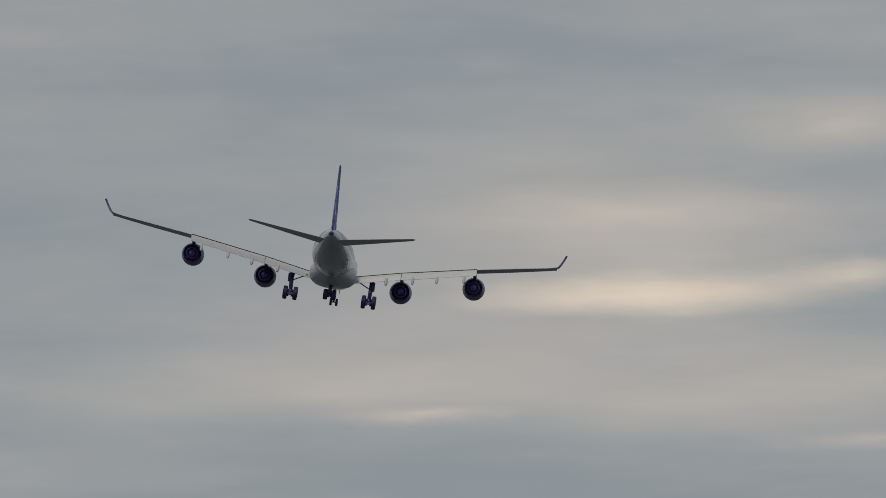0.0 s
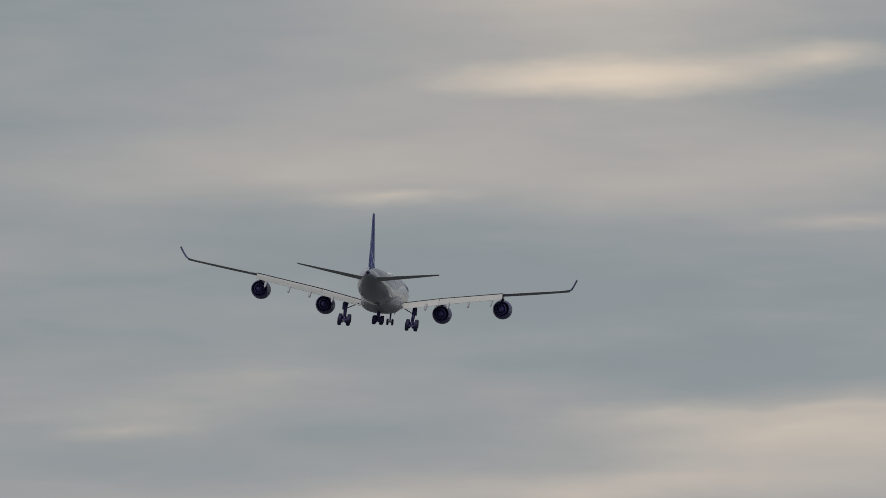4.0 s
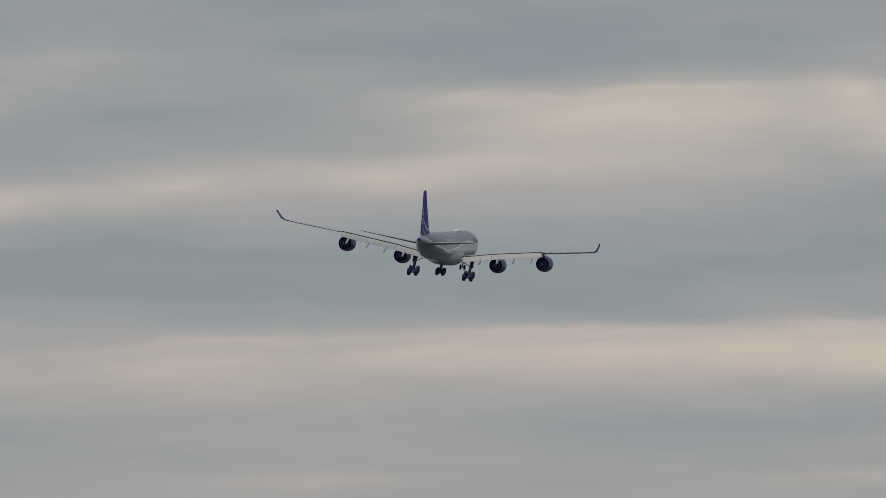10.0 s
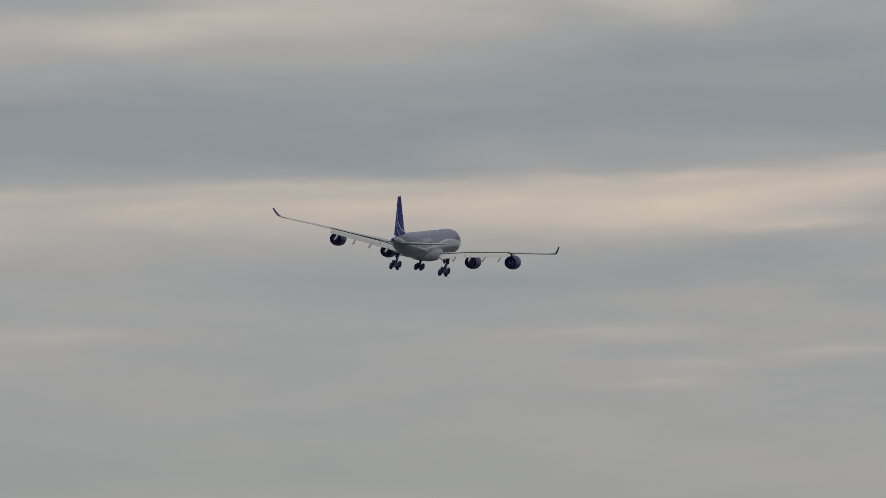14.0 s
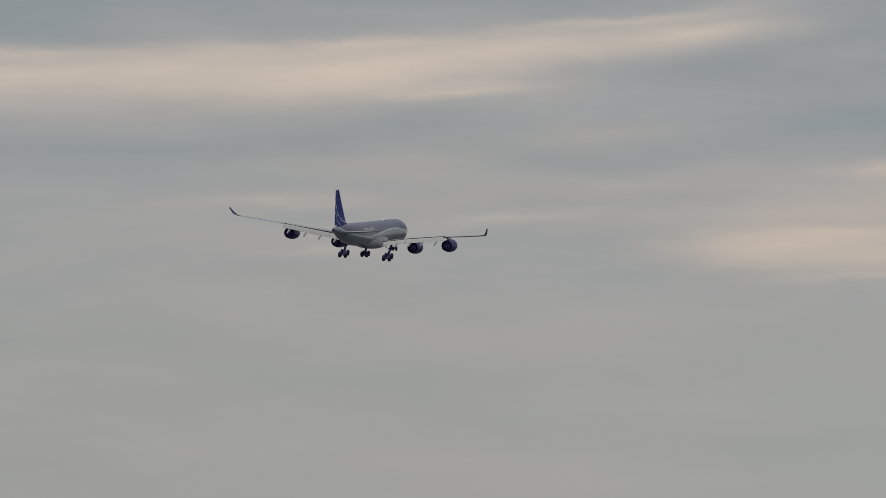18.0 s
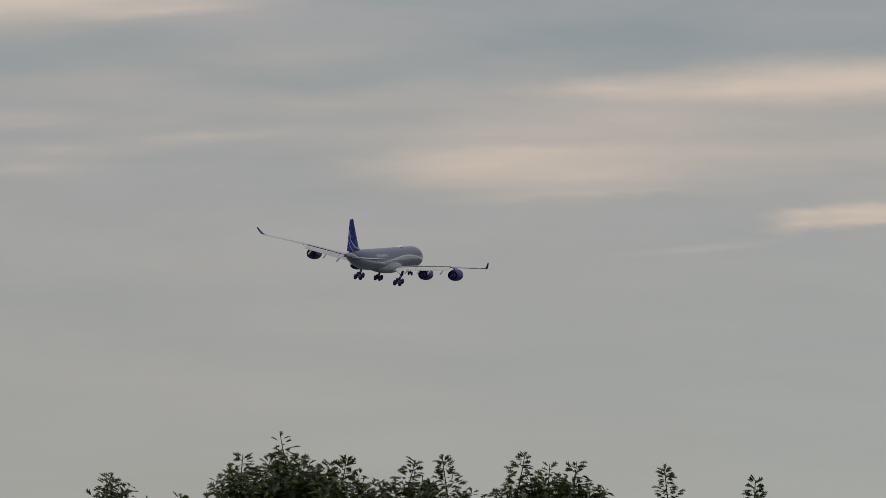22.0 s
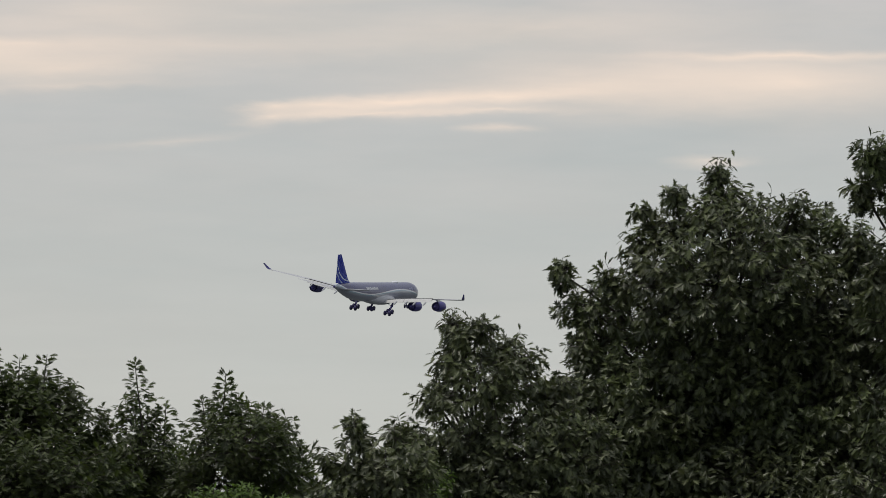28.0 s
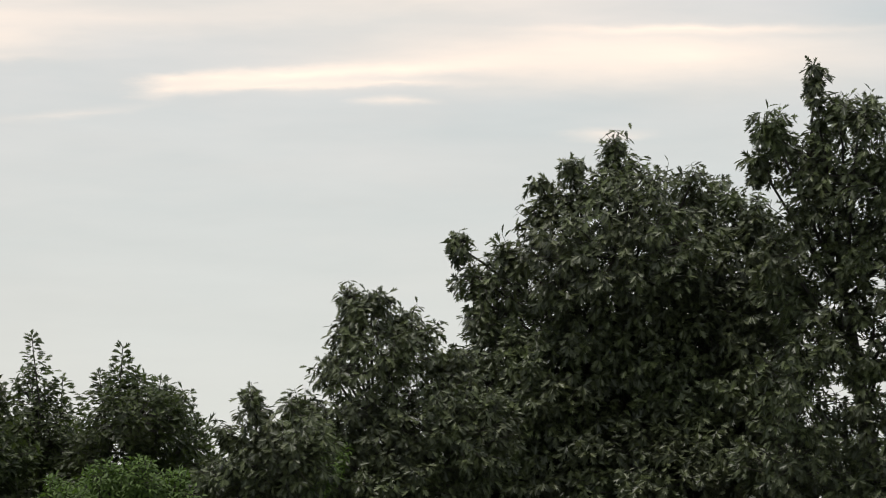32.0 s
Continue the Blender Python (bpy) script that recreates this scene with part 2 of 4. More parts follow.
def livery():
    """Dark blue over white, parted by a white and pale blue wave along the body; underside shade is mixed into the
    lowest colour.
    """
    m = material("body_paint", WHITE, 0.30, 0.0, 0.05, 0.8, coat=0.5)
    m.node_tree.nodes["Principled BSDF"].inputs["Coat Roughness"].default_value = 0.12
    t = m.node_tree
    b = t.nodes["Principled BSDF"]
    white = b.inputs["Base Color"].links[0].from_node
    c = t.nodes.new("ShaderNodeTexCoord")
    s = t.nodes.new("ShaderNodeSeparateXYZ")
    t.links.new(c.outputs["Object"], s.inputs[0])
    along = calc(t, "ADD", 0.0, 0.0)
    t.links.new(s.outputs[1], along.inputs[0])
    up = calc(t, "ADD", 0.0, 0.0)
    t.links.new(s.outputs[2], up.inputs[0])
    wave = curve_of(t, along, [(-32, 0.98), (-28.5, 0.84), (-24, 0.64), (-19, 0.54), (-14, 0.46), (-9, 0.43), (-2, 0.49), (6, 0.61), (12, 0.67), (18, 0.655), (25, 0.52), (31, 0.26), (35, 0.08)], -32, 35)
    edge = calc(t, "MULTIPLY_ADD", wave, 5.64, -2.82)
    over = calc(t, "SUBTRACT", up, edge)
    step_blue = node(t, "ShaderNodeMapRange", _1=0.0, _2=0.06)
    t.links.new(over.outputs[0], step_blue.inputs[0])
    band_a = calc(t, "LESS_THAN", calc(t, "ABSOLUTE", calc(t, "ADD", over, 0.40)), 0.13)
    band_b = calc(t, "LESS_THAN", calc(t, "ABSOLUTE", calc(t, "ADD", over, 0.80)), 0.30)
    grey = mix_colour(t, band_b, white, (0.29, 0.31, 0.37))
    aqua = mix_colour(t, band_a, grey, AQUA)
    # pale lower paint darkened to blue-grey, with the underside's shade put in
    lower = mix_colour(t, calc(t, "LESS_THAN", over, -1.10), aqua, (0.255, 0.265, 0.335))
    blue = mix_colour(t, step_blue, lower, BLUE)
    t.links.new(blue.outputs[2], b.inputs["Base Color"])
    return m


def fin_livery():
    """Dark blue fin with pale arcs that sweep up from its foot."""
    m = material("fin_paint", (0.018, 0.032, 0.310), 0.5, 0.0, 0.08, 0.8)
    t = m.node_tree
    b = t.nodes["Principled BSDF"]
    b.inputs["Specular IOR Level"].default_value = 0.22
    ground_colour = b.inputs["Base Color"].links[0].from_node
    c = t.nodes.new("ShaderNodeTexCoord")
    last = ground_colour
    for y, z, r, w, colour in ((-22.3, 14.95, 11.8, 0.16, (0.62, 0.70, 0.78)), (-22.3, 14.95, 13.1, 0.13, (0.50, 0.62, 0.74)), (-22.3, 14.95, 10.9, 0.07, (0.06, 0.11, 0.42)), (-22.3, 14.95, 12.4, 0.07, (0.06, 0.12, 0.44))):
        d = t.nodes.new("ShaderNodeVectorMath")
        d.operation = "MULTIPLY"
        t.links.new(c.outputs["Object"], d.inputs[0])
        d.inputs[1].default_value = (0, 1, 1)
        e = t.nodes.new("ShaderNodeVectorMath")
        e.operation = "DISTANCE"
        t.links.new(d.outputs[0], e.inputs[0])
        e.inputs[1].default_value = (0, y, z)
        off = t.nodes.new("ShaderNodeMath")
        off.operation = "SUBTRACT"
        t.links.new(e.outputs["Value"], off.inputs[0])
        off.inputs[1].default_value = r
        hit = calc(t, "LESS_THAN", calc(t, "ABSOLUTE", off), w)
        last = mix_colour(t, hit, last, colour)
    t.links.new(last.outputs[2], b.inputs["Base Color"])
    return m


def leaf_material(name, dark, light, rough, through_light):
    m = bpy.data.materials.new(name)
    m.use_nodes = True
    t = m.node_tree
    b = t.nodes["Principled BSDF"]
    g = t.nodes.new("ShaderNodeNewGeometry")
    o = t.nodes.new("ShaderNodeObjectInfo")
    c = t.nodes.new("ShaderNodeTexCoord")
    n = node(t, "ShaderNodeTexNoise", _2=2.6, _3=3.0)
    t.links.new(c.outputs["Object"], n.inputs[0])
    pick = t.nodes.new("ShaderNodeMath")
    pick.operation = "ADD"
    t.links.new(g.outputs["Random Per Island"], pick.inputs[0])
    t.links.new(o.outputs["Random"], pick.inputs[1])
    f = calc(t, "FRACT", pick)
    f = calc(t, "MULTIPLY_ADD", n, 0.45, calc(t, "MULTIPLY", calc(t, "POWER", f, 1.3), 0.62))
    # broad leaf tone: natural variation that also paints lit clumps and dark gaps
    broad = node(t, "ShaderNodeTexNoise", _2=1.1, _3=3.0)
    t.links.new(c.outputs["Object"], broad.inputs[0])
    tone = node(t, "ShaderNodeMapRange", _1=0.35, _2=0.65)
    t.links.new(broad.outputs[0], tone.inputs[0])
    fresh_lit = mix_colour(t, f, dark, light)
    dull_shaded = mix_colour(t, f, tuple(x * 0.8 for x in dark), (light[0] * 0.80, light[1] * 0.72, light[2] * 0.85))
    mixed = mix_colour(t, tone, dull_shaded, fresh_lit)
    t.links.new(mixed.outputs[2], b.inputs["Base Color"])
    b.inputs["Roughness"].default_value = rough
    b.inputs["Specular IOR Level"].default_value = 0.5
    tr = t.nodes.new("ShaderNodeBsdfTranslucent")
    t.links.new(mixed.outputs[2], tr.inputs[0])
    ms = node(t, "ShaderNodeMixShader", _0=through_light)
    t.links.new(b.outputs[0], ms.inputs[1])
    t.links.new(tr.outputs[0], ms.inputs[2])
    t.links.new(ms.outputs[0], t.nodes["Material Output"].inputs[0])
    return m


BODY, FIN = livery(), fin_livery()
WING_GREY = material("wing_grey", (0.42, 0.425, 0.46), 0.42, 0.0, 0.10, 0.7)
FLAP_WHITE = material("flap_white", (0.53, 0.53, 0.53), 0.45, 0.0, 0.10, 1.2)
PAINT_WHITE = material("paint_white", WHITE, 0.38, 0.0, 0.06, 1.0)
BELLY_GREY = material("belly_grey", (0.45, 0.462, 0.51), 0.38, 0.0, 0.10, 0.8)
NACELLE = material("nacelle_blue", (0.044, 0.036, 0.205), 0.40, 0.0, 0.12, 1.2)
NACELLE.node_tree.nodes["Principled BSDF"].inputs["Specular IOR Level"].default_value = 0.3
HOT_METAL = material("hot_metal", (0.100, 0.084, 0.280), 0.6, 0.0, 0.25, 3.0)
DARK_DUCT = material("dark_duct", (0.125, 0.104, 0.350), 0.6, 0.0, 0.3, 3.0)
STEEL = material("gear_steel", (0.045, 0.038, 0.145), 0.5, 0.3, 0.2, 4.0)
EMBLEM_BLUE = material("emblem_blue", (0.20, 0.21, 0.32), 0.45, 0.0, 0.1, 2.0)
# near-black that carries the shade of the gap over the flaps
SLOT_SHADE = material("slot_shade", (0.050, 0.050, 0.058), 0.7, 0.0, 0.2, 2.0)
LETTER_GREY = material("letter_grey", (0.52, 0.53, 0.58), 0.45, 0.0, 0.1, 2.0)
RUBBER = material("tyre_rubber", (0.027, 0.022, 0.085), 0.8, 0.0, 0.2, 6.0, bump=0.3)
HUB = material("wheel_hub", (0.20, 0.20, 0.23), 0.5, 0.4, 0.2, 6.0)
BARK = material("bark", (0.052, 0.044, 0.038), 0.9, 0.0, 0.35, 7.0, bump=0.8)
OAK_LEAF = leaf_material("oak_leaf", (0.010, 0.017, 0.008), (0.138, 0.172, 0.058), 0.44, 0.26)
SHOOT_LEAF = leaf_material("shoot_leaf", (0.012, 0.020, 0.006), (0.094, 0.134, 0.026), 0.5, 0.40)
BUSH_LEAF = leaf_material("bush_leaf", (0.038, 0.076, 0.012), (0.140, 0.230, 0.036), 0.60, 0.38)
# even grey for the unseen ground, tinted for its bounce on the airliner
GROUND_GREY = material("ground_grey", (0.053, 0.061, 0.062), 0.9, 0.0, 0.35, 0.35)


# ------------------------------------------------------------------ mesh helpers
def mesh(name, verts, faces, smooth=40):
    me = bpy.data.meshes.new(name)
    me.from_pydata([tuple(v) for v in verts], [], faces)
    bm = bmesh.new()
    bm.from_mesh(me)
    bmesh.ops.recalc_face_normals(bm, faces=bm.faces)
    bm.to_mesh(me)
    bm.free()
    if smooth:
        me.polygons.foreach_set("use_smooth", [True] * len(me.polygons))
        me.set_sharp_from_angle(angle=radians(smooth))
    return me


def part(name, data, mat, parent, label=""):
    """One mesh object under a thing or under a part."""
    if not data.materials:
        data.materials.append(mat)
    ob = new(name, data)
    ob.parent = parent
    if label:
        tagged(ob, label=label)
    return ob


def loft(rings, cap=True, closed=True):
    """Vertices and faces that skin a row of rings with the same count."""
    n = len(rings[0])
    verts = [p for r in rings for p in r]
    faces = []
    for i in range(len(rings) - 1):
        for j in range(n if closed else n - 1):
            k = (j + 1) % n
            faces.append((i * n + j, i * n + k, (i + 1) * n + k, (i + 1) * n + j))
    if cap:
        faces.append(tuple(range(n))[::-1])
        faces.append(tuple((len(rings) - 1) * n + j for j in range(n)))
    return verts, faces


def ring(cx, y, cz, rx, rz, n=40, power=1.0):
    return [(cx + rx * sin_p(2 * 3.14159265 * i / n, power), y, cz + rz * cos_p(2 * 3.14159265 * i / n, power)) for i in range(n)]


def sin_p(a, p):
    s = np.sin(a)
    return float(np.sign(s) * abs(s) ** p)


def cos_p(a, p):
    s = np.cos(a)
    return float(np.sign(s) * abs(s) ** p)


def tube(name, a, b, ra, rb, n=12):
    """A tapered rod from a to b."""
    a, b = Vector(a), Vector(b)
    q = (b - a).to_track_quat("Z", "Y")
    rings = []
    for p, r in ((a, ra), (b, rb)):
        rings.append([p + q @ Vector((r * np.cos(6.28318 * i / n), r * np.sin(6.28318 * i / n), 0)) for i in range(n)])
    return mesh(name, *loft(rings))


def merged(name, pieces, smooth=40):
    """One mesh from several (verts, faces) pieces."""
    verts, faces = [], []
    for v, f in pieces:
        o = len(verts)
        verts += [tuple(p) for p in v]
        faces += [tuple(i + o for i in g) for g in f]
    return mesh(name, verts, faces, smooth)


def box_piece(x0, x1, y0, y1, z0, z1):
    v = [(x, y, z) for x in (x0, x1) for y in (y0, y1) for z in (z0, z1)]
    f = [(0, 1, 3, 2), (4, 6, 7, 5), (0, 4, 5, 1), (2, 3, 7, 6), (0, 2, 6, 4), (1, 5, 7, 3)]
    return v, f


def spin(name, profile, axis_y=True, n=32, centre_at=(0, 0, 0), cap=True):
    """A body of revolution about y (or x): profile rows of (along, radius)."""
    cx, cy, cz = centre_at
    rings = []
    for a, r in profile:
        if axis_y:
            rings.append([(cx + r * np.sin(6.28318 * i / n), cy + a, cz + r * np.cos(6.28318 * i / n)) for i in range(n)])
        else:
            rings.append([(cx + a, cy + r * np.sin(6.28318 * i / n), cz + r * np.cos(6.28318 * i / n)) for i in range(n)])
    return loft(rings, cap)


# ------------------------------------------------------------------ ground
# plain plane below the view, a stand-in that reflects light onto undersides
def ground():
    verts, faces = [], []
    steps = [-4900, -2400, -1000, -400, -160, -60, 0, 60, 160, 400, 1000, 2400, 4900]
    for y in steps:
        for x in steps:
            verts.append((x, y, 0.0))
    n = len(steps)
    for j in range(n - 1):
        for i in range(n - 1):
            faces.append((j * n + i, j * n + i + 1, (j + 1) * n + i + 1, (j + 1) * n + i))
    me = mesh("ground", verts, faces, 0)
    me.materials.append(GROUND_GREY)
    tagged(new("ground", me), "flat unseen grey ground that reaches the horizon and bounces light upwards", "ground", kind="structure")


ground()

# ------------------------------------------------------------------ airliner
# Body space: x to its right, y forward, z up; the origin sits between the main wheels at body height.
airliner = new("airliner")
tagged(airliner, "four-engined airliner in dark blue and white with its wheels down", "airplane")

TAIL = -31.8
BODY_ROWS = [  # station, middle height, half width, half height
    (32.5, -0.92, 0.05, 0.05), (32.25, -0.89, 0.52, 0.50), (31.7, -0.83, 0.98, 0.95), (30.8, -0.70, 1.52, 1.50), (29.5, -0.50, 2.05, 2.06),
    (27.9, -0.31, 2.48, 2.52), (26.2, -0.22, 2.74, 2.76), (24.6, -0.20, 2.82, 2.82), (16.0, -0.20, 2.82, 2.82), (6.0, -0.20, 2.82, 2.82), (-2.0, -0.20, 2.82, 2.82),
    (-9.0, -0.17, 2.82, 2.80), (-12.5, -0.08, 2.78, 2.75), (-16.0, 0.04, 2.68, 2.62), (-19.5, 0.30, 2.42, 2.36), (-23.0, 0.66, 1.98, 1.96),
    (-26.5, 1.03, 1.42, 1.42), (-29.0, 1.35, 0.92, 0.90), (-30.8, 1.44, 0.58, 0.56), (-31.8, 1.45, 0.40, 0.40)]


def body_mesh():
    rows = []
    for (y0, c0, w0, h0), (y1, c1, w1, h1) in zip(BODY_ROWS, BODY_ROWS[1:]):
        k = max(1, int(abs(y1 - y0) / 1.6))
        for i in range(k):
            s = i / k
            rows.append((y0 + (y1 - y0) * s, c0 + (c1 - c0) * s, w0 + (w1 - w0) * s, h0 + (h1 - h0) * s))
    rows.append(BODY_ROWS[-1])
    return mesh("fuselage", *loft([ring(0, y, c, w, h, 48) for y, c, w, h in rows]))


fuselage = part("fuselage", body_mesh(), BODY, airliner, "dark blue fuselage over a pale belly greyed by painted shade, with a wavy pale stripe")
belly_rings = []
for i in range(19):
    s = i / 18
    swell = np.sin(3.14159 * s) ** 0.55
    belly_rings.append(ring(0, 14.5 - 22.5 * s, -2.05, 0.3 + 2.95 * swell, 0.1 + 1.78 * swell, 28, 0.8))
part("belly_fairing", mesh("belly_fairing", *loft(belly_rings)), BELLY_GREY, airliner, "pale grey belly fairing")
part("tail_exhaust", merged("tail_exhaust", [spin("", [(0.0, 0.28), (-0.22, 0.26), (-0.22, 0.20), (0.25, 0.16)], centre_at=(0, TAIL, 1.45), n=20)]), DARK_DUCT, fuselage, "dark exhaust opening at the tail end")
part("aerial_dome", merged("aerial_dome", [loft([ring(0, 17.2 - 4.2 * i / 10, 2.60, 0.05 + 0.62 * np.sin(3.14159 * i / 10) ** 0.6, 0.02 + 0.42 * np.sin(3.14159 * i / 10) ** 0.6, 16) for i in range(11)])]), PAINT_WHITE, fuselage, "white aerial dome on the roof")
for side in (1, -1):
    for i in range(9):
        y = -12.6 + i * 1.02
        h = (0.78, 0.66, 0.62, 0.70, 0.60, 0.62, 0.74, 0.62, 0.60)[i]
        rows = []
        for k in range(5):
            z = 0.85 + h * k / 4
            rows.append([(side * (np.sqrt(2.84 ** 2 - (z + 0.2) ** 2) + dx), y + dy, z) for dx, dy in ((0.0, 0.0), (0.0, 0.80), (-0.08, 0.80), (-0.08, 0.0))])
        part("lettering_bar", mesh("lettering_bar", *loft(rows)), LETTER_GREY, fuselage, "pale bar of unreadable lettering")
    for i in range(3):
        y, h = 20.6 + i * 1.7, (0.55, 0.95, 0.55)[i]
        rows = []
        for k in range(5):
            z = 0.95 - h / 2 + h * k / 4
            rows.append([(side * (np.sqrt(2.84 ** 2 - (z + 0.2) ** 2) + dx), y + dy, z) for dx, dy in ((0.0, 0.0), (0.0, 1.2), (-0.08, 1.2), (-0.08, 0.0))])
        part("emblem", mesh("emblem", *loft(rows)), EMBLEM_BLUE, fuselage, "muted blue emblem shape")


def wing_line(x):
    """Leading edge, trailing edge and height of the trailing edge at the span station x."""
    lead = 12.6 - max(0, x - 2.6) * 0.664
    trail = np.interp(x, [0, 2.8, 9.5, 30.6], [0.9, 0.6, -0.3, -8.7])
    high = np.interp(x, [0, 2.8, 9.5, 19.5, 26.0, 30.6], [-2.45, -2.12, -0.85, 0.66, 1.48, 2.05])
    return lead, float(trail), float(high)


def wash(x):
    """Set of the wing at x: nose up at the root, twisted down towards the tip."""
    return float(np.interp(x, [2.8, 9.5, 19.5, 30.6], [-0.015, -0.008, -0.035, -0.085]))


FOIL = [(0.0, 0.0), (0.02, 0.026), (0.08, 0.040), (0.2, 0.051), (0.38, 0.053), (0.55, 0.046), (0.72, 0.031), (0.88, 0.016), (1.0, 0.004)]
FOIL_LOW = [(0.88, -0.006), (0.72, -0.016), (0.55, -0.030), (0.38, -0.044), (0.2, -0.046), (0.08, -0.036), (0.02, -0.020)]


def foil_ring(side, x, cut, thick=1.0, start=0.0, drop=0.0):
    """Section of the wing at x, kept between the chord shares start and cut."""
    lead, trail, high = wing_line(x)
    chord = lead - trail
    pts = []
    for row in (FOIL, FOIL_LOW):
        for u, v in row:
            u2 = start + u * (cut - start)
            half = 1.0 if start == 0 else 0.42
            y = lead - u2 * chord
            z = high + wash(x) * (1 - u2) * chord + v * chord * thick * half - drop * u
            pts.append((side * x, y, z))
    return pts


def wing(side):
    rings = []
    for x in [0.5, 2.0, 4.0, 6.0, 8.0, 9.5, 11.5, 13.5, 15.5, 17.5, 19.8, 20.3, 22.5, 25.0, 27.5, 29.6, 30.6]:
        cut = 0.80 if x < 20 else (0.78 if x < 29.7 else 1.0)
        rings.append(foil_ring(side, x, cut, float(np.interp(x, [9, 20, 26], [0.58, 0.68, 0.90]))))
    w = part("wing", mesh("wing", *loft(rings)), WING_GREY, airliner, "swept light grey wing")
    # drooped flaps behind the wing
    for x0, x1, n in ((3.05, 9.38, 6), (9.46, 19.7, 8)):
        rows = []
        for i in range(n + 1):
            x = x0 + (x1 - x0) * i / n
            lead, trail, high = wing_line(x)
            c = (lead - trail)
            size = float(np.interp(x, [3, 9.4, 19.7], [1.75, 1.88, 1.62]))
            y0, z0 = lead - 0.83 * c, high + wash(x) * 0.17 * c - 0.06
            a = radians(31)
            rows.append([(side * x, y0 - size * (u * np.cos(a) + v * np.sin(a)), z0 - size * (u * np.sin(a) - v * np.cos(a))) for u, v in
                         ((0, 0.0), (0.06, 0.07), (0.25, 0.12), (0.55, 0.09), (1.0, 0.012), (1.0, -0.008), (0.5, -0.035), (0.1, -0.05))])
        part("flap", mesh("flap", *loft(rows)), FLAP_WHITE, w, "lowered pale grey flap")
        # added dark strip, drawn in place of the shadow between wing and flap
        edges = []
        for i in range(n + 1):
            x = x0 + (x1 - x0) * i / n
            lead, trail, high = wing_line(x)
            y, z = lead - 0.80 * (lead - trail), high + wash(x) * 0.20 * (lead - trail)
            edges.append([(side * x, y + dy, z + dz) for dy, dz in ((0.3, 0.0), (0.3, 0.15), (-0.06, 0.13), (-0.06, -0.03))])
        part("spoiler_edge", mesh("spoiler_edge", *loft(edges)), SLOT_SHADE, w, "dark strip that stands in for the shade in the slot above the flap")
    rows = []
    for x in (20.45, 23.5, 26.5, 29.4):
        rows.append(foil_ring(side, x, 1.0, 1.0, 0.79, 0.10))
    part("aileron", mesh("aileron", *loft(rows)), WING_GREY, w)
    # winglet swept up and back
    rows = []
    for s in (0.0, 0.12, 0.3, 0.6, 1.0):
        x, z = 30.6 + 1.11 * s ** 0.8, 2.00 + 1.68 * s ** 1.15
        lead, c = -5.98 - 3.6 * s, 2.70 - 1.78 * s
        rows.append([(side * (x + dx), lead - u * c, z - dx * 0.6) for u, dx in ((0, 0), (0.15, 0.10), (0.5, 0.12), (1.0, 0.03), (0.5, -0.12), (0.15, -0.10))])
    part("winglet", mesh("winglet", *loft(rows)), NACELLE, w, "dark blue winglet")
    # flap track fairings
    for x, r in ((7.5, 0.33), (11.1, 0.30), (14.4, 0.28), (18.1, 0.26)):
        lead, trail, high = wing_line(x)
        hang = float(np.interp(x, [7.5, 11.1, 14.4, 18.1], [-0.855, -0.375, 0.05, 0.52]))
        rows = []
        for i in range(11):
            k = -1 + i / 5
            g = (1 - k * k) ** 0.5
            rows.append(ring(side * x, trail - 1.5 - 1.35 * k, hang - 1.52 - 0.55 * k, 0.03 + r * 0.66 * g, 0.03 + r * 0.88 * g, 12))
        part("flap_track_fairing", mesh("flap_track_fairing", *loft(rows)), WING_GREY, w, "pale grey teardrop fairing")
    return w


for side in (-1, 1):
    wing(side)


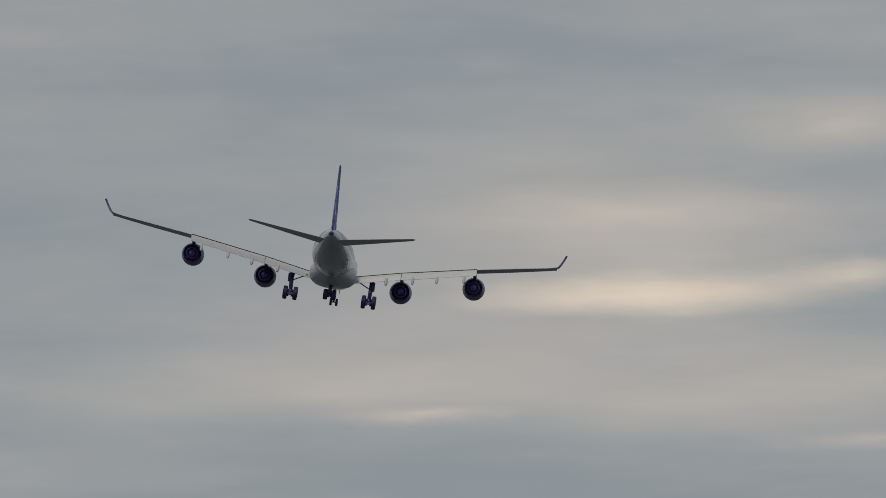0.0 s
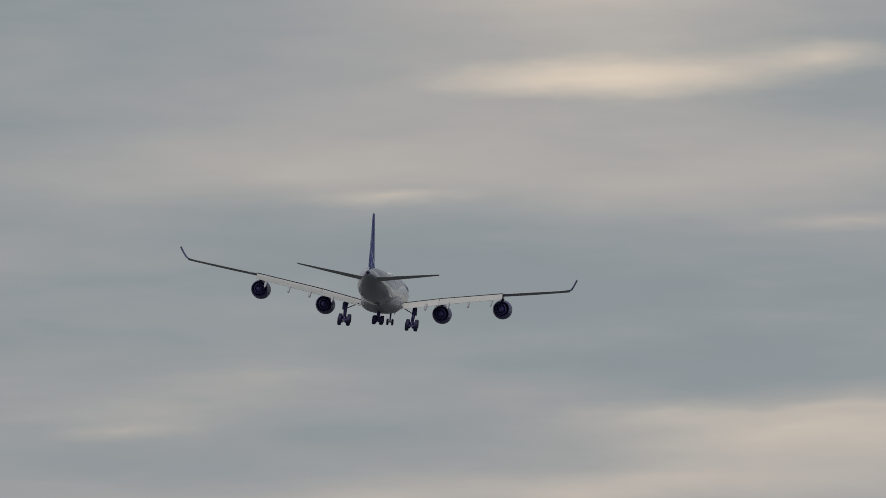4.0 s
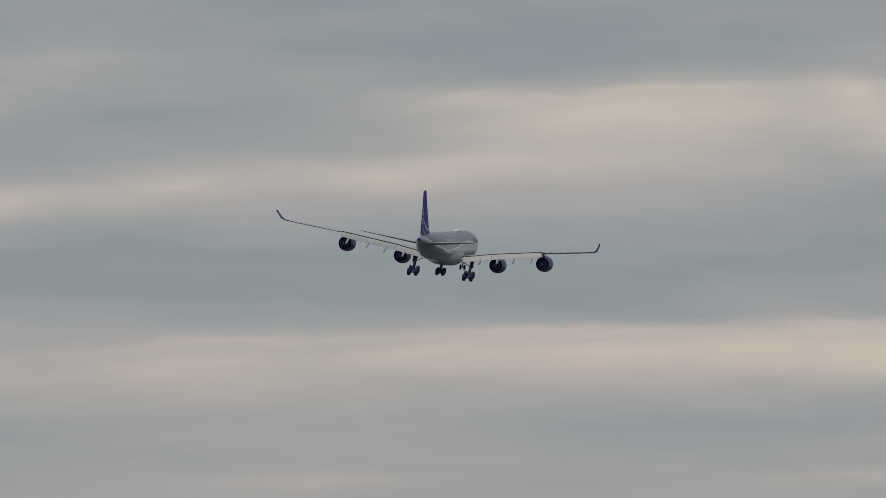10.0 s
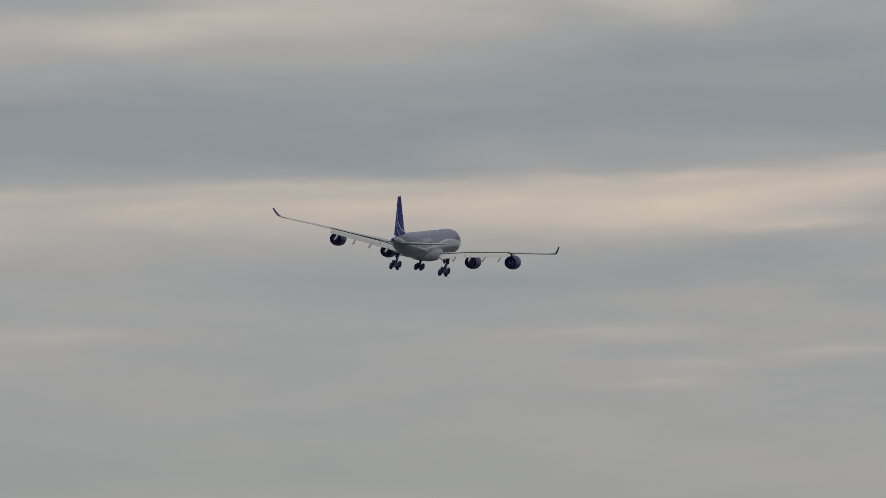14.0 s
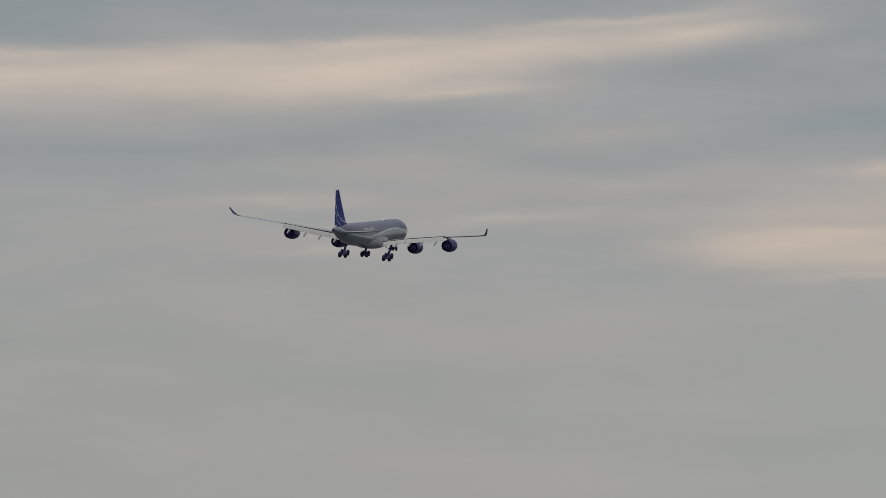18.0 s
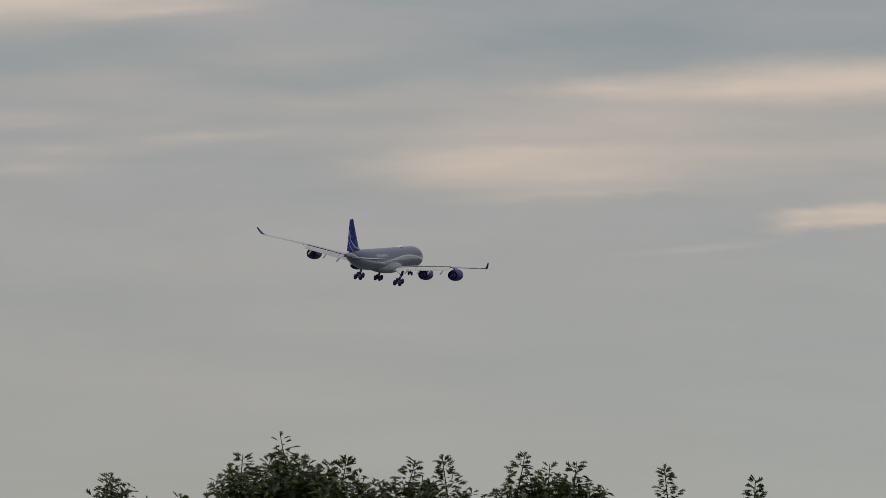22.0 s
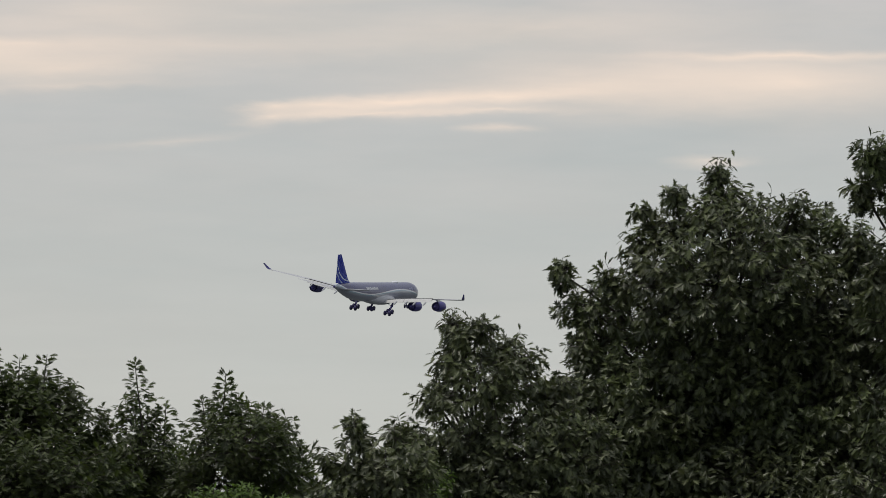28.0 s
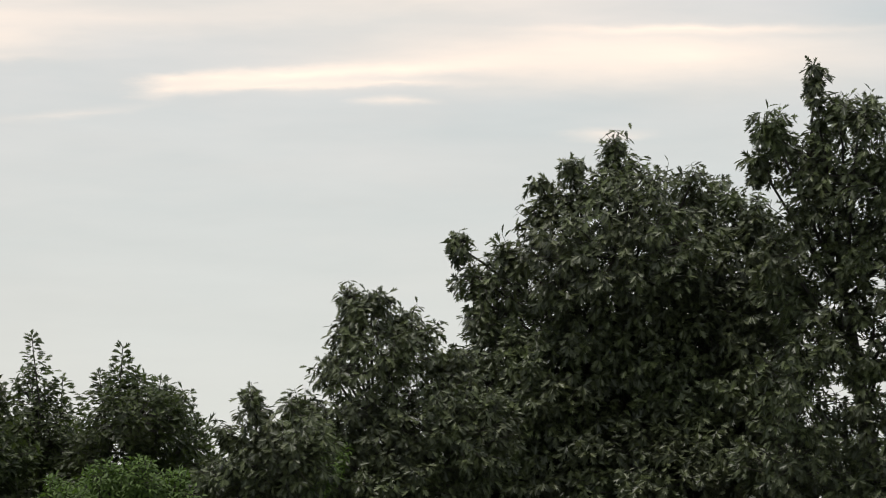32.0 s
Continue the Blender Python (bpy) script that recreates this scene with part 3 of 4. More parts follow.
def engine(x, y, z):
    shell = part("engine", merged("engine", [spin("", [(2.1, 1.26), (2.35, 1.34), (2.15, 1.45), (1.5, 1.53), (0.5, 1.55), (-0.7, 1.50), (-1.8, 1.37), (-2.5, 1.25), (-2.5, 1.20), (-1.2, 1.27), (0.5, 1.29)], cap=False, n=40, centre_at=(x, y, z))]), NACELLE, airliner, "dark blue engine nacelle")
    part("fan_duct", merged("fan_duct", [spin("", [(-1.75, 1.27), (-1.77, 0.3), (-1.5, 0.3), (-1.48, 1.27)], n=32, centre_at=(x, y, z))]), DARK_DUCT, shell)
    part("core_nozzle", merged("core_nozzle", [spin("", [(0.3, 1.02), (-1.6, 1.00), (-2.6, 0.86), (-3.2, 0.72), (-3.2, 0.67), (-2.7, 0.64)], cap=False, n=28, centre_at=(x, y, z))]), HOT_METAL, shell, "bare metal core nozzle")
    part("exhaust_cone", merged("exhaust_cone", [spin("", [(-2.6, 0.66), (-3.1, 0.50), (-3.7, 0.20), (-3.9, 0.02)], n=20, centre_at=(x, y, z))]), DARK_DUCT, shell)
    part("inlet_lip", merged("inlet_lip", [spin("", [(2.12, 1.25), (2.38, 1.33), (2.42, 1.37), (2.34, 1.42), (2.12, 1.465)], cap=False, n=40, centre_at=(x, y, z))]), HOT_METAL, shell, "bright metal inlet lip")
    lead, trail, high = wing_line(abs(x))
    c = lead - trail
    rows = []
    for s in np.linspace(0, 1, 8):
        yy = y + 1.6 - 5.6 * s
        u = min(max((lead - yy) / c, 0.0), 1.0)
        top = high + wash(abs(x)) * (1 - u) * c - 0.01 * c
        if yy > lead:
            top -= (yy - lead) * 0.14
        low = z + 1.40
        low = min(low + (top - low) * max(0.0, s - 0.45) / 0.55, top - 0.03)
        w = 0.24 * np.sin(3.14159 * (0.08 + 0.84 * s)) ** 0.6
        rows.append([(x - w, yy, low), (x + w, yy, low), (x + w * 0.9, yy, top), (x - w * 0.9, yy, top)])
    part("pylon", mesh("pylon", *loft(rows)), PAINT_WHITE, shell, "pale engine pylon")


for side in (-1, 1):
    engine(side * 19.46, 2.9, -1.67)
    engine(side * 9.43, 9.4, -3.07)


def thin_surface(name, rows, mat, parent, label="", flat_side=False, tilt=0.0):
    """A thin tapered surface: rows of (x, z, lead, trail, half thickness)."""
    rings = []
    for x, z, lead, trail, h in rows:
        c = lead - trail
        sect = ((0, 0), (0.06, 0.6), (0.3, 1.0), (0.7, 0.55), (1.0, 0.06), (1.0, -0.06), (0.7, -0.55), (0.3, -1.0), (0.06, -0.6))
        if flat_side:
            rings.append([(x + v * h, lead - u * c, z) for u, v in sect])
        else:
            rings.append([(x, lead - u * c, z + v * h + tilt * (u - 1) * c) for u, v in sect])
    return part(name, mesh(name, *loft(rings)), mat, parent, label)


for side in (-1, 1):
    tp = thin_surface("tailplane", [(side * 0.5, 0.85, -22.9, -28.4, 0.32), (side * 5.8, 1.46, -26.9, -30.5, 0.22), (side * 11.1, 2.08, -31.0, -32.6, 0.10), (side * 11.3, 2.10, -31.8, -32.7, 0.05)], WING_GREY, airliner, "light grey tailplane", tilt=0.06)
    thin_surface("elevator", [(side * 1.1, 0.90, -28.46, -30.0, 0.10), (side * 5.8, 1.455, -30.56, -31.7, 0.07), (side * 11.0, 2.065, -32.63, -33.2, 0.03)], WING_GREY, tp)
fin = thin_surface("tail_fin", [(0, 2.0, -18.8, -28.9, 0.34), (0, 3.0, -20.8, -29.1, 0.34), (0, 3.6, -22.0, -29.2, 0.33), (0, 7.2, -25.8, -29.8, 0.24), (0, 10.7, -29.4, -30.45, 0.15), (0, 10.95, -29.8, -30.5, 0.08)], FIN, airliner, "dark blue tail fin with pale sweeping arcs", True)
thin_surface("rudder", [(0, 2.45, -28.98, -31.1, 0.17), (0, 7.2, -29.86, -31.75, 0.12), (0, 10.8, -30.52, -32.3, 0.07)], FIN, fin, "dark blue rudder", True)


def wheel(parent, x, y, z, r, w):
    tyre = part("wheel", merged("wheel", [spin("", [(-w * 0.5, r * 0.62), (-w * 0.5, r * 0.86), (-w * 0.36, r * 0.98), (0, r), (w * 0.36, r * 0.98), (w * 0.5, r * 0.86), (w * 0.5, r * 0.62)], axis_y=False, n=22, centre_at=(x, y, z), cap=True)]), RUBBER, parent, "black tyre")
    return tyre


def bogie(x, y, z, top, tilt, wide, long, r, brace=0):
    leg = part("landing_gear", tube("landing_gear", top, (x, y, z), 0.33, 0.25), STEEL, airliner, "lowered landing gear leg")
    s, c = np.sin(radians(tilt)), np.cos(radians(tilt))
    ends = [(x, y + d * c, z + d * s) for d in (long / 2, -long / 2)]
    part("bogie_beam", tube("bogie_beam", ends[0], ends[1], 0.15, 0.15), STEEL, leg)
    for e in ends:
        part("axle", tube("axle", (e[0] - wide / 2, e[1], e[2]), (e[0] + wide / 2, e[1], e[2]), 0.09, 0.09), HUB, leg)
        for k in (-1, 1):
            wheel(leg, e[0] + k * wide / 2, e[1], e[2], r, 0.58)
            inner = e[0] + k * (wide / 2 - 0.40)
            part("brake", tube("brake", (inner - 0.14, e[1], e[2]), (inner + 0.14, e[1], e[2]), 0.30, 0.30, 14), STEEL, leg, "dark brake drum")
    return leg


for side in (-1, 1):
    x = side * 5.42
    leg = bogie(x, -0.37, -5.46, (side * 5.55, 2.35, -2.05), 15, 1.40, 1.98, 0.72)
    part("side_brace", tube("side_brace", (x, 1.00, -3.65), (side * 3.4, 1.3, -2.6), 0.07, 0.08), STEEL, leg)
    part("drag_brace", tube("drag_brace", (x, 0.80, -3.9), (side * 5.2, 4.2, -2.1), 0.08, 0.10), STEEL, leg)
    part("torque_link", merged("torque_link", [box_piece(x - 0.12, x + 0.12, -0.30, 0.0, -4.8, -4.1)]), STEEL, leg)
    part("gear_door", merged("gear_door", [box_piece(min(x + side * 0.16, x + side * 0.58), max(x + side * 0.16, x + side * 0.58), 0.95, 1.08, -3.85, -2.65)]), STEEL, leg, "dark gear door")
centre_leg = bogie(0, -0.92, -5.09, (0, -0.2, -2.6), 8, 1.15, 1.60, 0.66)
part("drag_brace", tube("drag_brace", (0, -0.7, -3.9), (0, 1.6, -2.8), 0.09, 0.11), STEEL, centre_leg)
nose_leg = part("nose_gear", tube("nose_gear", (0, 26.9, -2.4), (0, 26.5, -4.62), 0.17, 0.12), STEEL, airliner, "lowered nose gear leg")
part("axle", tube("axle", (-0.42, 26.5, -4.62), (0.42, 26.5, -4.62), 0.08, 0.08), HUB, nose_leg)
for k in (-1, 1):
    wheel(nose_leg, k * 0.40, 26.5, -4.62, 0.52, 0.34)
    part("gear_door", merged("gear_door", [box_piece(k * 0.62 - 0.03, k * 0.62 + 0.03, 26.3, 28.6, -3.35, -2.55)]), PAINT_WHITE, nose_leg, "white nose gear door")
part("drag_brace", tube("drag_brace", (0, 26.7, -3.6), (0, 28.6, -2.6), 0.07, 0.08), STEEL, nose_leg)

# ------------------------------------------------------------------ trees
OAK_HALF = [(0.0, 0.0), (0.018, 0.15), (0.14, 0.29), (0.05, 0.33), (0.25, 0.57), (0.058, 0.54), (0.21, 0.82), (0.05, 0.75), (0.10, 0.95), (0.03, 0.88), (0.0, 1.0)]
LANCE_HALF = [(0.0, 0.0), (0.03, 0.08), (0.15, 0.30), (0.17, 0.52), (0.10, 0.78), (0.0, 1.0)]


def leaf_template(half, fold, droop):
    """A folded, drooping leaf of length 1 along y; triangles about its midrib."""
    ribs = [0.0, 0.28, 0.52, 0.76, 1.0] if len(half) > 7 else [0.0, 0.5, 1.0]
    verts = [(0.0, r, -droop * r * r) for r in ribs]
    tris = []
    for s in (1, -1):
        rim = []
        for x, y in half:
            if x == 0:
                rim.append(0 if y == 0 else len(ribs) - 1)
            else:
                verts.append((s * x, y, fold * x - droop * y * y))
                rim.append(len(verts) - 1)
        at = 0
        for a, b in zip(rim, rim[1:]):
            mid = (verts[a][1] + verts[b][1]) / 2
            best = min(range(1, len(ribs) - 1), key=lambda k: abs(ribs[k] - mid))
            if best != at and at:
                tris.append((at, best, a) if s > 0 else (best, at, a))
            at = best
            if a != at and b != at:
                tris.append((a, b, at) if s < 0 else (b, a, at))
    return np.array(verts), np.array(tris)


OAK_LEAVES = [leaf_template(OAK_HALF, f, d) for f, d in ((0.30, 0.18), (0.15, 0.35), (0.45, 0.05))]


def lobed_leaf(fold, droop):
    """A light oak leaf for the crowns: three pointed lobes on either side of a narrow blade."""
    verts, tris = [(0.0, 0.0, 0.0), (0.0, 1.0, -droop)], []
    for s in (1, -1):
        o = len(verts)
        for x, y in ((0.03, 0.14), (0.24, 0.44), (0.085, 0.38), (0.36, 0.74), (0.09, 0.62), (0.23, 0.97), (0.065, 0.82)):
            verts.append((s * x, y, fold * x - droop * y * y))
        rows = [(0, o, o + 2), (0, o + 2, o + 4), (0, o + 4, o + 6), (0, o + 6, 1), (o, o + 1, o + 2), (o + 2, o + 3, o + 4), (o + 4, o + 5, o + 6)]
        tris += rows if s > 0 else [(i, k, j) for i, j, k in rows]
    return np.array(verts), np.array(tris)


CROWN_LEAVES = [lobed_leaf(f, d) for f, d in ((0.30, 0.18), (0.15, 0.35), (0.45, 0.05))]
LANCE_LEAVES = [leaf_template(LANCE_HALF, f, d) for f, d in ((0.3, 0.25), (0.15, 0.45))]


def frames_for(ahead, up):
    """Rotation matrices whose y goes ahead and whose z leans up."""
    y = ahead / np.linalg.norm(ahead, axis=1, keepdims=True)
    x = np.cross(y, up)
    x /= np.linalg.norm(x, axis=1, keepdims=True) + 1e-9
    z = np.cross(x, y)
    return np.stack([x, y, z], 2)


def leaves_mesh(name, templates, spots, turns, sizes, rng):
    kinds = rng.integers(0, len(templates), len(spots))
    all_v, all_f, base = [], [], 0
    for k, (tv, tf) in enumerate(templates):
        pick = np.nonzero(kinds == k)[0]
        if len(pick) == 0:
            continue
        v = np.einsum("nij,vj->nvi", turns[pick], tv) * sizes[pick][:, None, None] + spots[pick][:, None, :]
        f = tf[None] + (np.arange(len(pick)) * len(tv))[:, None, None] + base
        all_v.append(v.reshape(-1, 3))
        all_f.append(f.reshape(-1, 3))
        base += len(pick) * len(tv)
    v, f = np.concatenate(all_v), np.concatenate(all_f)
    me = bpy.data.meshes.new(name)
    me.vertices.add(len(v))
    me.vertices.foreach_set("co", v.astype(np.float32).ravel())
    me.loops.add(f.size)
    me.loops.foreach_set("vertex_index", f.astype(np.int32).ravel())
    me.polygons.add(len(f))
    me.polygons.foreach_set("loop_start", np.arange(0, f.size, 3, dtype=np.int32))
    me.update(calc_edges=True)
    return me


def bent_limb(a, b, ra, rb, rng, sag=0.12, n=7):
    """Rings of a crooked, tapered limb."""
    a, b = Vector(a), Vector(b)
    length = (b - a).length
    off = [Vector(rng.normal(0, sag * length * 0.35, 3)) for _ in range(2)]
    rings = []
    steps = 6
    for i in range(steps + 1):
        s = i / steps
        p = a.lerp(b, s) + off[0] * (s * (1 - s) * 2) + off[1] * (s * (1 - s) * (1 - 2 * s) * 3)
        q = (b - a).to_track_quat("Z", "Y")
        r = ra + (rb - ra) * s ** 0.8
        rings.append([p + q @ Vector((r * np.cos(6.28318 * j / n), r * np.sin(6.28318 * j / n), 0)) for j in range(n)])
    return loft(rings)


def twigs_mesh(name, starts, ends, thick):
    """Thin three-sided twigs from starts to ends."""
    n = len(starts)
    way = ends - starts
    side = np.cross(way, np.array([0.3, 0.9, 0.2]))
    side /= np.linalg.norm(side, axis=1, keepdims=True) + 1e-9
    other = np.cross(way / (np.linalg.norm(way, axis=1, keepdims=True) + 1e-9), side)
    rim = []
    for p, r in ((starts, thick), (ends, thick * 0.4)):
        for k in range(3):
            rim.append(p + r * (side * np.cos(2.0944 * k) + other * np.sin(2.0944 * k)))
    v = np.stack(rim, 1).reshape(-1, 3)
    tris = np.array([(0, 1, 4), (0, 4, 3), (1, 2, 5), (1, 5, 4), (2, 0, 3), (2, 3, 5)])
    f = (tris[None] + (np.arange(n) * 6)[:, None, None]).reshape(-1, 3)
    me = bpy.data.meshes.new(name)
    me.from_pydata(v.tolist(), [], f.tolist())
    return me


def whorls(tips, axes, per, leaf, droop, spread, rng):
    """Leaves set in a spiral round the last stretch of each twig: their feet, turns and sizes."""
    own = np.repeat(np.arange(len(tips)), per)
    n = len(own)
    rank = np.concatenate([np.arange(k) for k in per]).astype(float)
    share = (rank + rng.uniform(0, 0.8, n)) / np.repeat(per, per)
    a = axes[own]
    side = np.cross(a, np.array([0.21, 0.33, 0.92]))
    side /= np.linalg.norm(side, axis=1, keepdims=True) + 1e-9
    other = np.cross(a, side)
    phi = 2.4 * rank + rng.uniform(0, 6.28318, len(tips))[own] + rng.normal(0, 0.25, n)
    radial = side * np.cos(phi)[:, None] + other * np.sin(phi)[:, None]
    theta = np.radians(spread[0] + (spread[1] - spread[0]) * share + rng.normal(0, 13, n))
    aim = a * np.cos(theta)[:, None] + radial * np.sin(theta)[:, None]
    aim[:, 2] -= droop * rng.uniform(0.5, 1.5, n)
    aim /= np.linalg.norm(aim, axis=1, keepdims=True)
    up = a * 0.6 + np.array([0, -0.25, 0.8]) + rng.normal(0, 0.38, (n, 3))
    spots = tips[own] - a * (share * leaf * 1.5)[:, None] + radial * (0.05 * leaf)
    sizes = leaf * rng.uniform(0.68, 1.15, n) * (0.82 + 0.25 * share)
    return own, spots, frames_for(aim, up), sizes


def grow(name, category, base, clumps, label, size, seed, templates, mat, leaf, upright, group, loose=0, layers=1.0, droop=0.35):
    """A tree on the ground at base. clumps: (across, height, half width, half height[, density]) of its leafy masses, in metres; they melt
    into one crown. leaf: leaf length; upright: how far shoots point up; loose: the outer leaves of the crown that stay single."""
    rng = np.random.default_rng(seed)
    tree = new(name)
    tree.location = (base[0], base[1], 0)
    tree.rotation_euler = (0, 0, -np.arctan2(base[0], base[1]))
    tagged(tree, label, category, group)
    top = max(z + h for _, z, _, h, *_ in clumps)
    low = min(z for _, z, _, h, *_ in clumps)
    wide = max(c[2] for c in clumps)
    mean_x = sum(c[0] for c in clumps) / len(clumps)
    masses = list(clumps)
    if category != "bush":
        masses += [(mean_x * 0.6 - wide * 0.5, low - 0.75, wide * 1.0, 0.6, 0.9), (mean_x * 0.6 + wide * 0.6, low - 0.85, wide * 1.0, 0.6, 0.9)]
    girth = 0.04 + 0.019 * top
    peak = max(clumps, key=lambda c: c[1])
    back = min(0.6, wide * 0.5)
    crown = Vector((mean_x * 0.55 + peak[0] * 0.25, back, top * 0.62))

    def stem(z):
        share = min(1.0, max(0.0, z / crown.z))
        return Vector((crown.x * share ** 1.5, back, crown.z * share))

    rings = []
    for k in range(9):
        c, r = stem(crown.z * k / 8), girth * (1.25 if k == 0 else 1 - 0.095 * k)
        rings.append([(c.x + r * np.cos(6.28318 * a / 12) * (1 + 0.08 * np.sin(a * 2.3)), c.y + r * np.sin(6.28318 * a / 12), c.z - (0.05 if k == 0 else 0)) for a in range(12)])
    part("trunk", mesh("trunk", *loft(rings)), BARK, tree, "grey-brown bark trunk")

    # the field of the crown: 1 on its skin, more inside
    slim = np.array([m[2] < 0.24 and upright > 0.5 and i < len(clumps) for i, m in enumerate(masses)])
    depths = np.array([float(np.clip(rng.normal(-0.15, 0.35), -0.8, 0.5)) * min(1.2, m[2] * 1.4) for m in masses])
    mids = np.array([(m[0], d, m[1]) for m, d in zip(masses, depths)])
    halves = np.array([(m[2], max(m[2] * 0.9, 0.25), m[3]) for m in masses])
    halves = np.maximum(halves - (0.50 - 0.2 * upright) * leaf, 0.5 * halves)
    dense = np.array([m[4] if len(m) > 4 else 1.0 for m in masses])
    open_way = np.clip(1.0 - dense, 0, 1)
    waves = rng.normal(0, 1, (9, 3)) * np.array([1, 0.4, 1])
    waves = waves / np.linalg.norm(waves, axis=1, keepdims=True) * (6.28318 / np.concatenate([rng.uniform(0.7, 1.5, 4), rng.uniform(0.28, 0.55, 5)]))[:, None]
    phases = rng.uniform(0, 6.28318, 9)
    for i, (cx, cz, w, h, *rest) in enumerate(masses):
        foot = stem(max(0.4, cz - 0.55 * abs(cx - mean_x * 0.6) - h * 0.7 - 0.25))
        if slim[i]:
            # a slim upright shoot: leaves one above the other on a stem
            lean = rng.normal(0, 0.05)
            part("shoot", mesh("shoot", *bent_limb((cx - lean, depths[i], cz - 1.7 * h), (cx + lean, depths[i], cz + h - 0.5 * leaf), 0.014, 0.004, rng, 0.02, 6)), BARK, tree)
            n = int(max(34, (2.0 * h / leaf) * 24 * dense[i]))
            level = np.sort(1.0 - 2.3 * rng.uniform(0, 1, n) ** 0.72)
            turn = 2.4 * np.arange(n) + rng.normal(0, 0.3, n)
            radial = np.stack([np.cos(turn), 0.75 * np.sin(turn), np.zeros(n)], 1)
            aim = radial + np.array([0, 0, 0.12]) + rng.normal(0, 0.22, (n, 3))
            aim[:, 2] += 0.7 * np.clip((level - 0.55) / 0.45, 0, 1)
            aim /= np.linalg.norm(aim, axis=1, keepdims=True)
            up = np.array([0, -0.45, 0.8]) + rng.normal(0, 0.42, (n, 3))
            reach = w * np.clip(0.80 - 0.72 * level, 0.05, 1.6) * rng.uniform(0, 1, n)
            sizes = leaf * rng.uniform(0.65, 1.0, n)
            spots = np.stack([cx + lean * level, np.full(n, depths[i]), cz + (h - 0.6 * leaf) * level], 1) + radial * np.clip(reach, 0.01, None)[:, None]
            tagged(part("foliage", leaves_mesh("foliage", templates, spots, frames_for(aim, up), sizes, rng), mat, tree), kind="stuff")
            continue
        limb_end = mids[i] + np.array([0, 0, -h * 0.15])
        part("limb", mesh("limb", *bent_limb(foot, limb_end, girth * 0.17, 0.010, rng)), BARK, tree)
        # twig ends spread through the mass, most of them near the skin of the whole crown
        n = int(4.19 * np.prod(halves[i] * 1.3) * 1.05 * layers * dense[i] / leaf ** 3) + 14
        d = rng.normal(0, 1, (n, 3))
        d *= (rng.uniform(0, 1, n) ** (1 / 3) * 1.3 / np.linalg.norm(d, axis=1))[:, None]
        p = mids[i] + d * halves[i]
        rel = (p[:, None, :] - mids[None]) / halves[None]
        dist = (rel ** 2).sum(2)
        dist[:, slim] = 99
        shares = np.exp(1.6 * (1 - dist))
        field = shares.sum(1)
        slope = -3.2 * (shares[:, :, None] * rel / halves[None]).sum(1)
        steep = np.linalg.norm(slope, axis=1) + 1e-6
        lump = np.sin(p @ waves.T + phases)
        coarse, small = lump[:, :4].sum(1) / 2, lump[:, 4:].sum(1) / 2.2
        rough = min(1.0, halves[i].min() / 0.4)
        inside = (field - 1) / steep + 0.085 + rough * (0.085 * coarse + 0.065 * small)
        shared = (dist < 1.69).sum(1)
        chance = np.where(inside < 0, 0, np.clip(1.25 - inside / 0.55, 0.20, 1.0)) / np.maximum(shared, 1)
        chance *= np.where(small < -0.68 + 1.1 * open_way[i], 0.12, 1.0)
        chance = np.where((inside > -0.12) & (inside < 0), 0.10 / np.maximum(shared, 1), chance)
        keep = rng.uniform(0, 1, n) < chance
        p, slope, steep, inside = p[keep], slope[keep], steep[keep], inside[keep]
        if len(p) < 2:
            continue
        axes = -slope / steep[:, None] * np.array([1, 1, 0.8]) + np.array([0, 0, 0.30 + upright]) + rng.normal(0, 0.38, (len(p), 3))
        axes /= np.linalg.norm(axes, axis=1, keepdims=True)
        per = rng.integers(6, 12, len(p))
        own, spots, turns, sizes = whorls(p, axes, per, leaf, droop, (52, 102) if upright > 0.4 else (34, 90), rng)
        if i < len(clumps) and loose:
            # the outermost leaves of the crown stay single
            order = np.argsort(inside[own] - 0.15 * spots[:, 2])[:loose]
            for k in order:
                ob = new("leaf", SINGLE[int(rng.integers(0, len(SINGLE)))])
                ob.parent = tree
                ob.matrix_basis = Matrix.LocRotScale(Vector(spots[k]), Matrix(turns[k].tolist()).to_quaternion(), Vector((sizes[k],) * 3))
            left_over = np.setdiff1d(np.arange(len(spots)), order)
            spots, turns, sizes = spots[left_over], turns[left_over], sizes[left_over]
        tagged(part("foliage", leaves_mesh("foliage", templates, spots, turns, sizes, rng), mat, tree), kind="stuff")
        starts = p - axes * (leaf * 0.8) + (mids[i] - p) * rng.uniform(0.35, 0.8, len(p))[:, None]
        tagged(part("twig_spray", twigs_mesh("twig_spray", starts, p, 0.0055 * size), BARK, tree), kind="stuff")
    return tree


SINGLE = []
for v, f in OAK_LEAVES:
    me = mesh("leaf", v.tolist(), [tuple(int(a) for a in t) for t in f], 0)
    me.materials.append(OAK_LEAF)
    SINGLE.append(me)


def oak_tree(base, clumps, label, size, seed):
    return grow("oak_tree", "tree", base, clumps, label, size, seed, CROWN_LEAVES, OAK_LEAF, 0.132 * size, 0.0, "trees at the edge of the field", 10, 0.64, 0.70)


def shoot_tree(base, clumps, label, size, seed):
    return grow("young_tree", "tree", base, clumps, label, size, seed, CROWN_LEAVES, SHOOT_LEAF, 0.122 * size, 0.6, "trees at the edge of the field", 0, 0.58, 0.05)


def shoot_oak(base, clumps, label, size, seed):
    return grow("oak_tree", "tree", base, clumps, label, size, seed, CROWN_LEAVES, SHOOT_LEAF, 0.124 * size, 0.55, "trees at the edge of the field", 0, 0.58, 0.05)


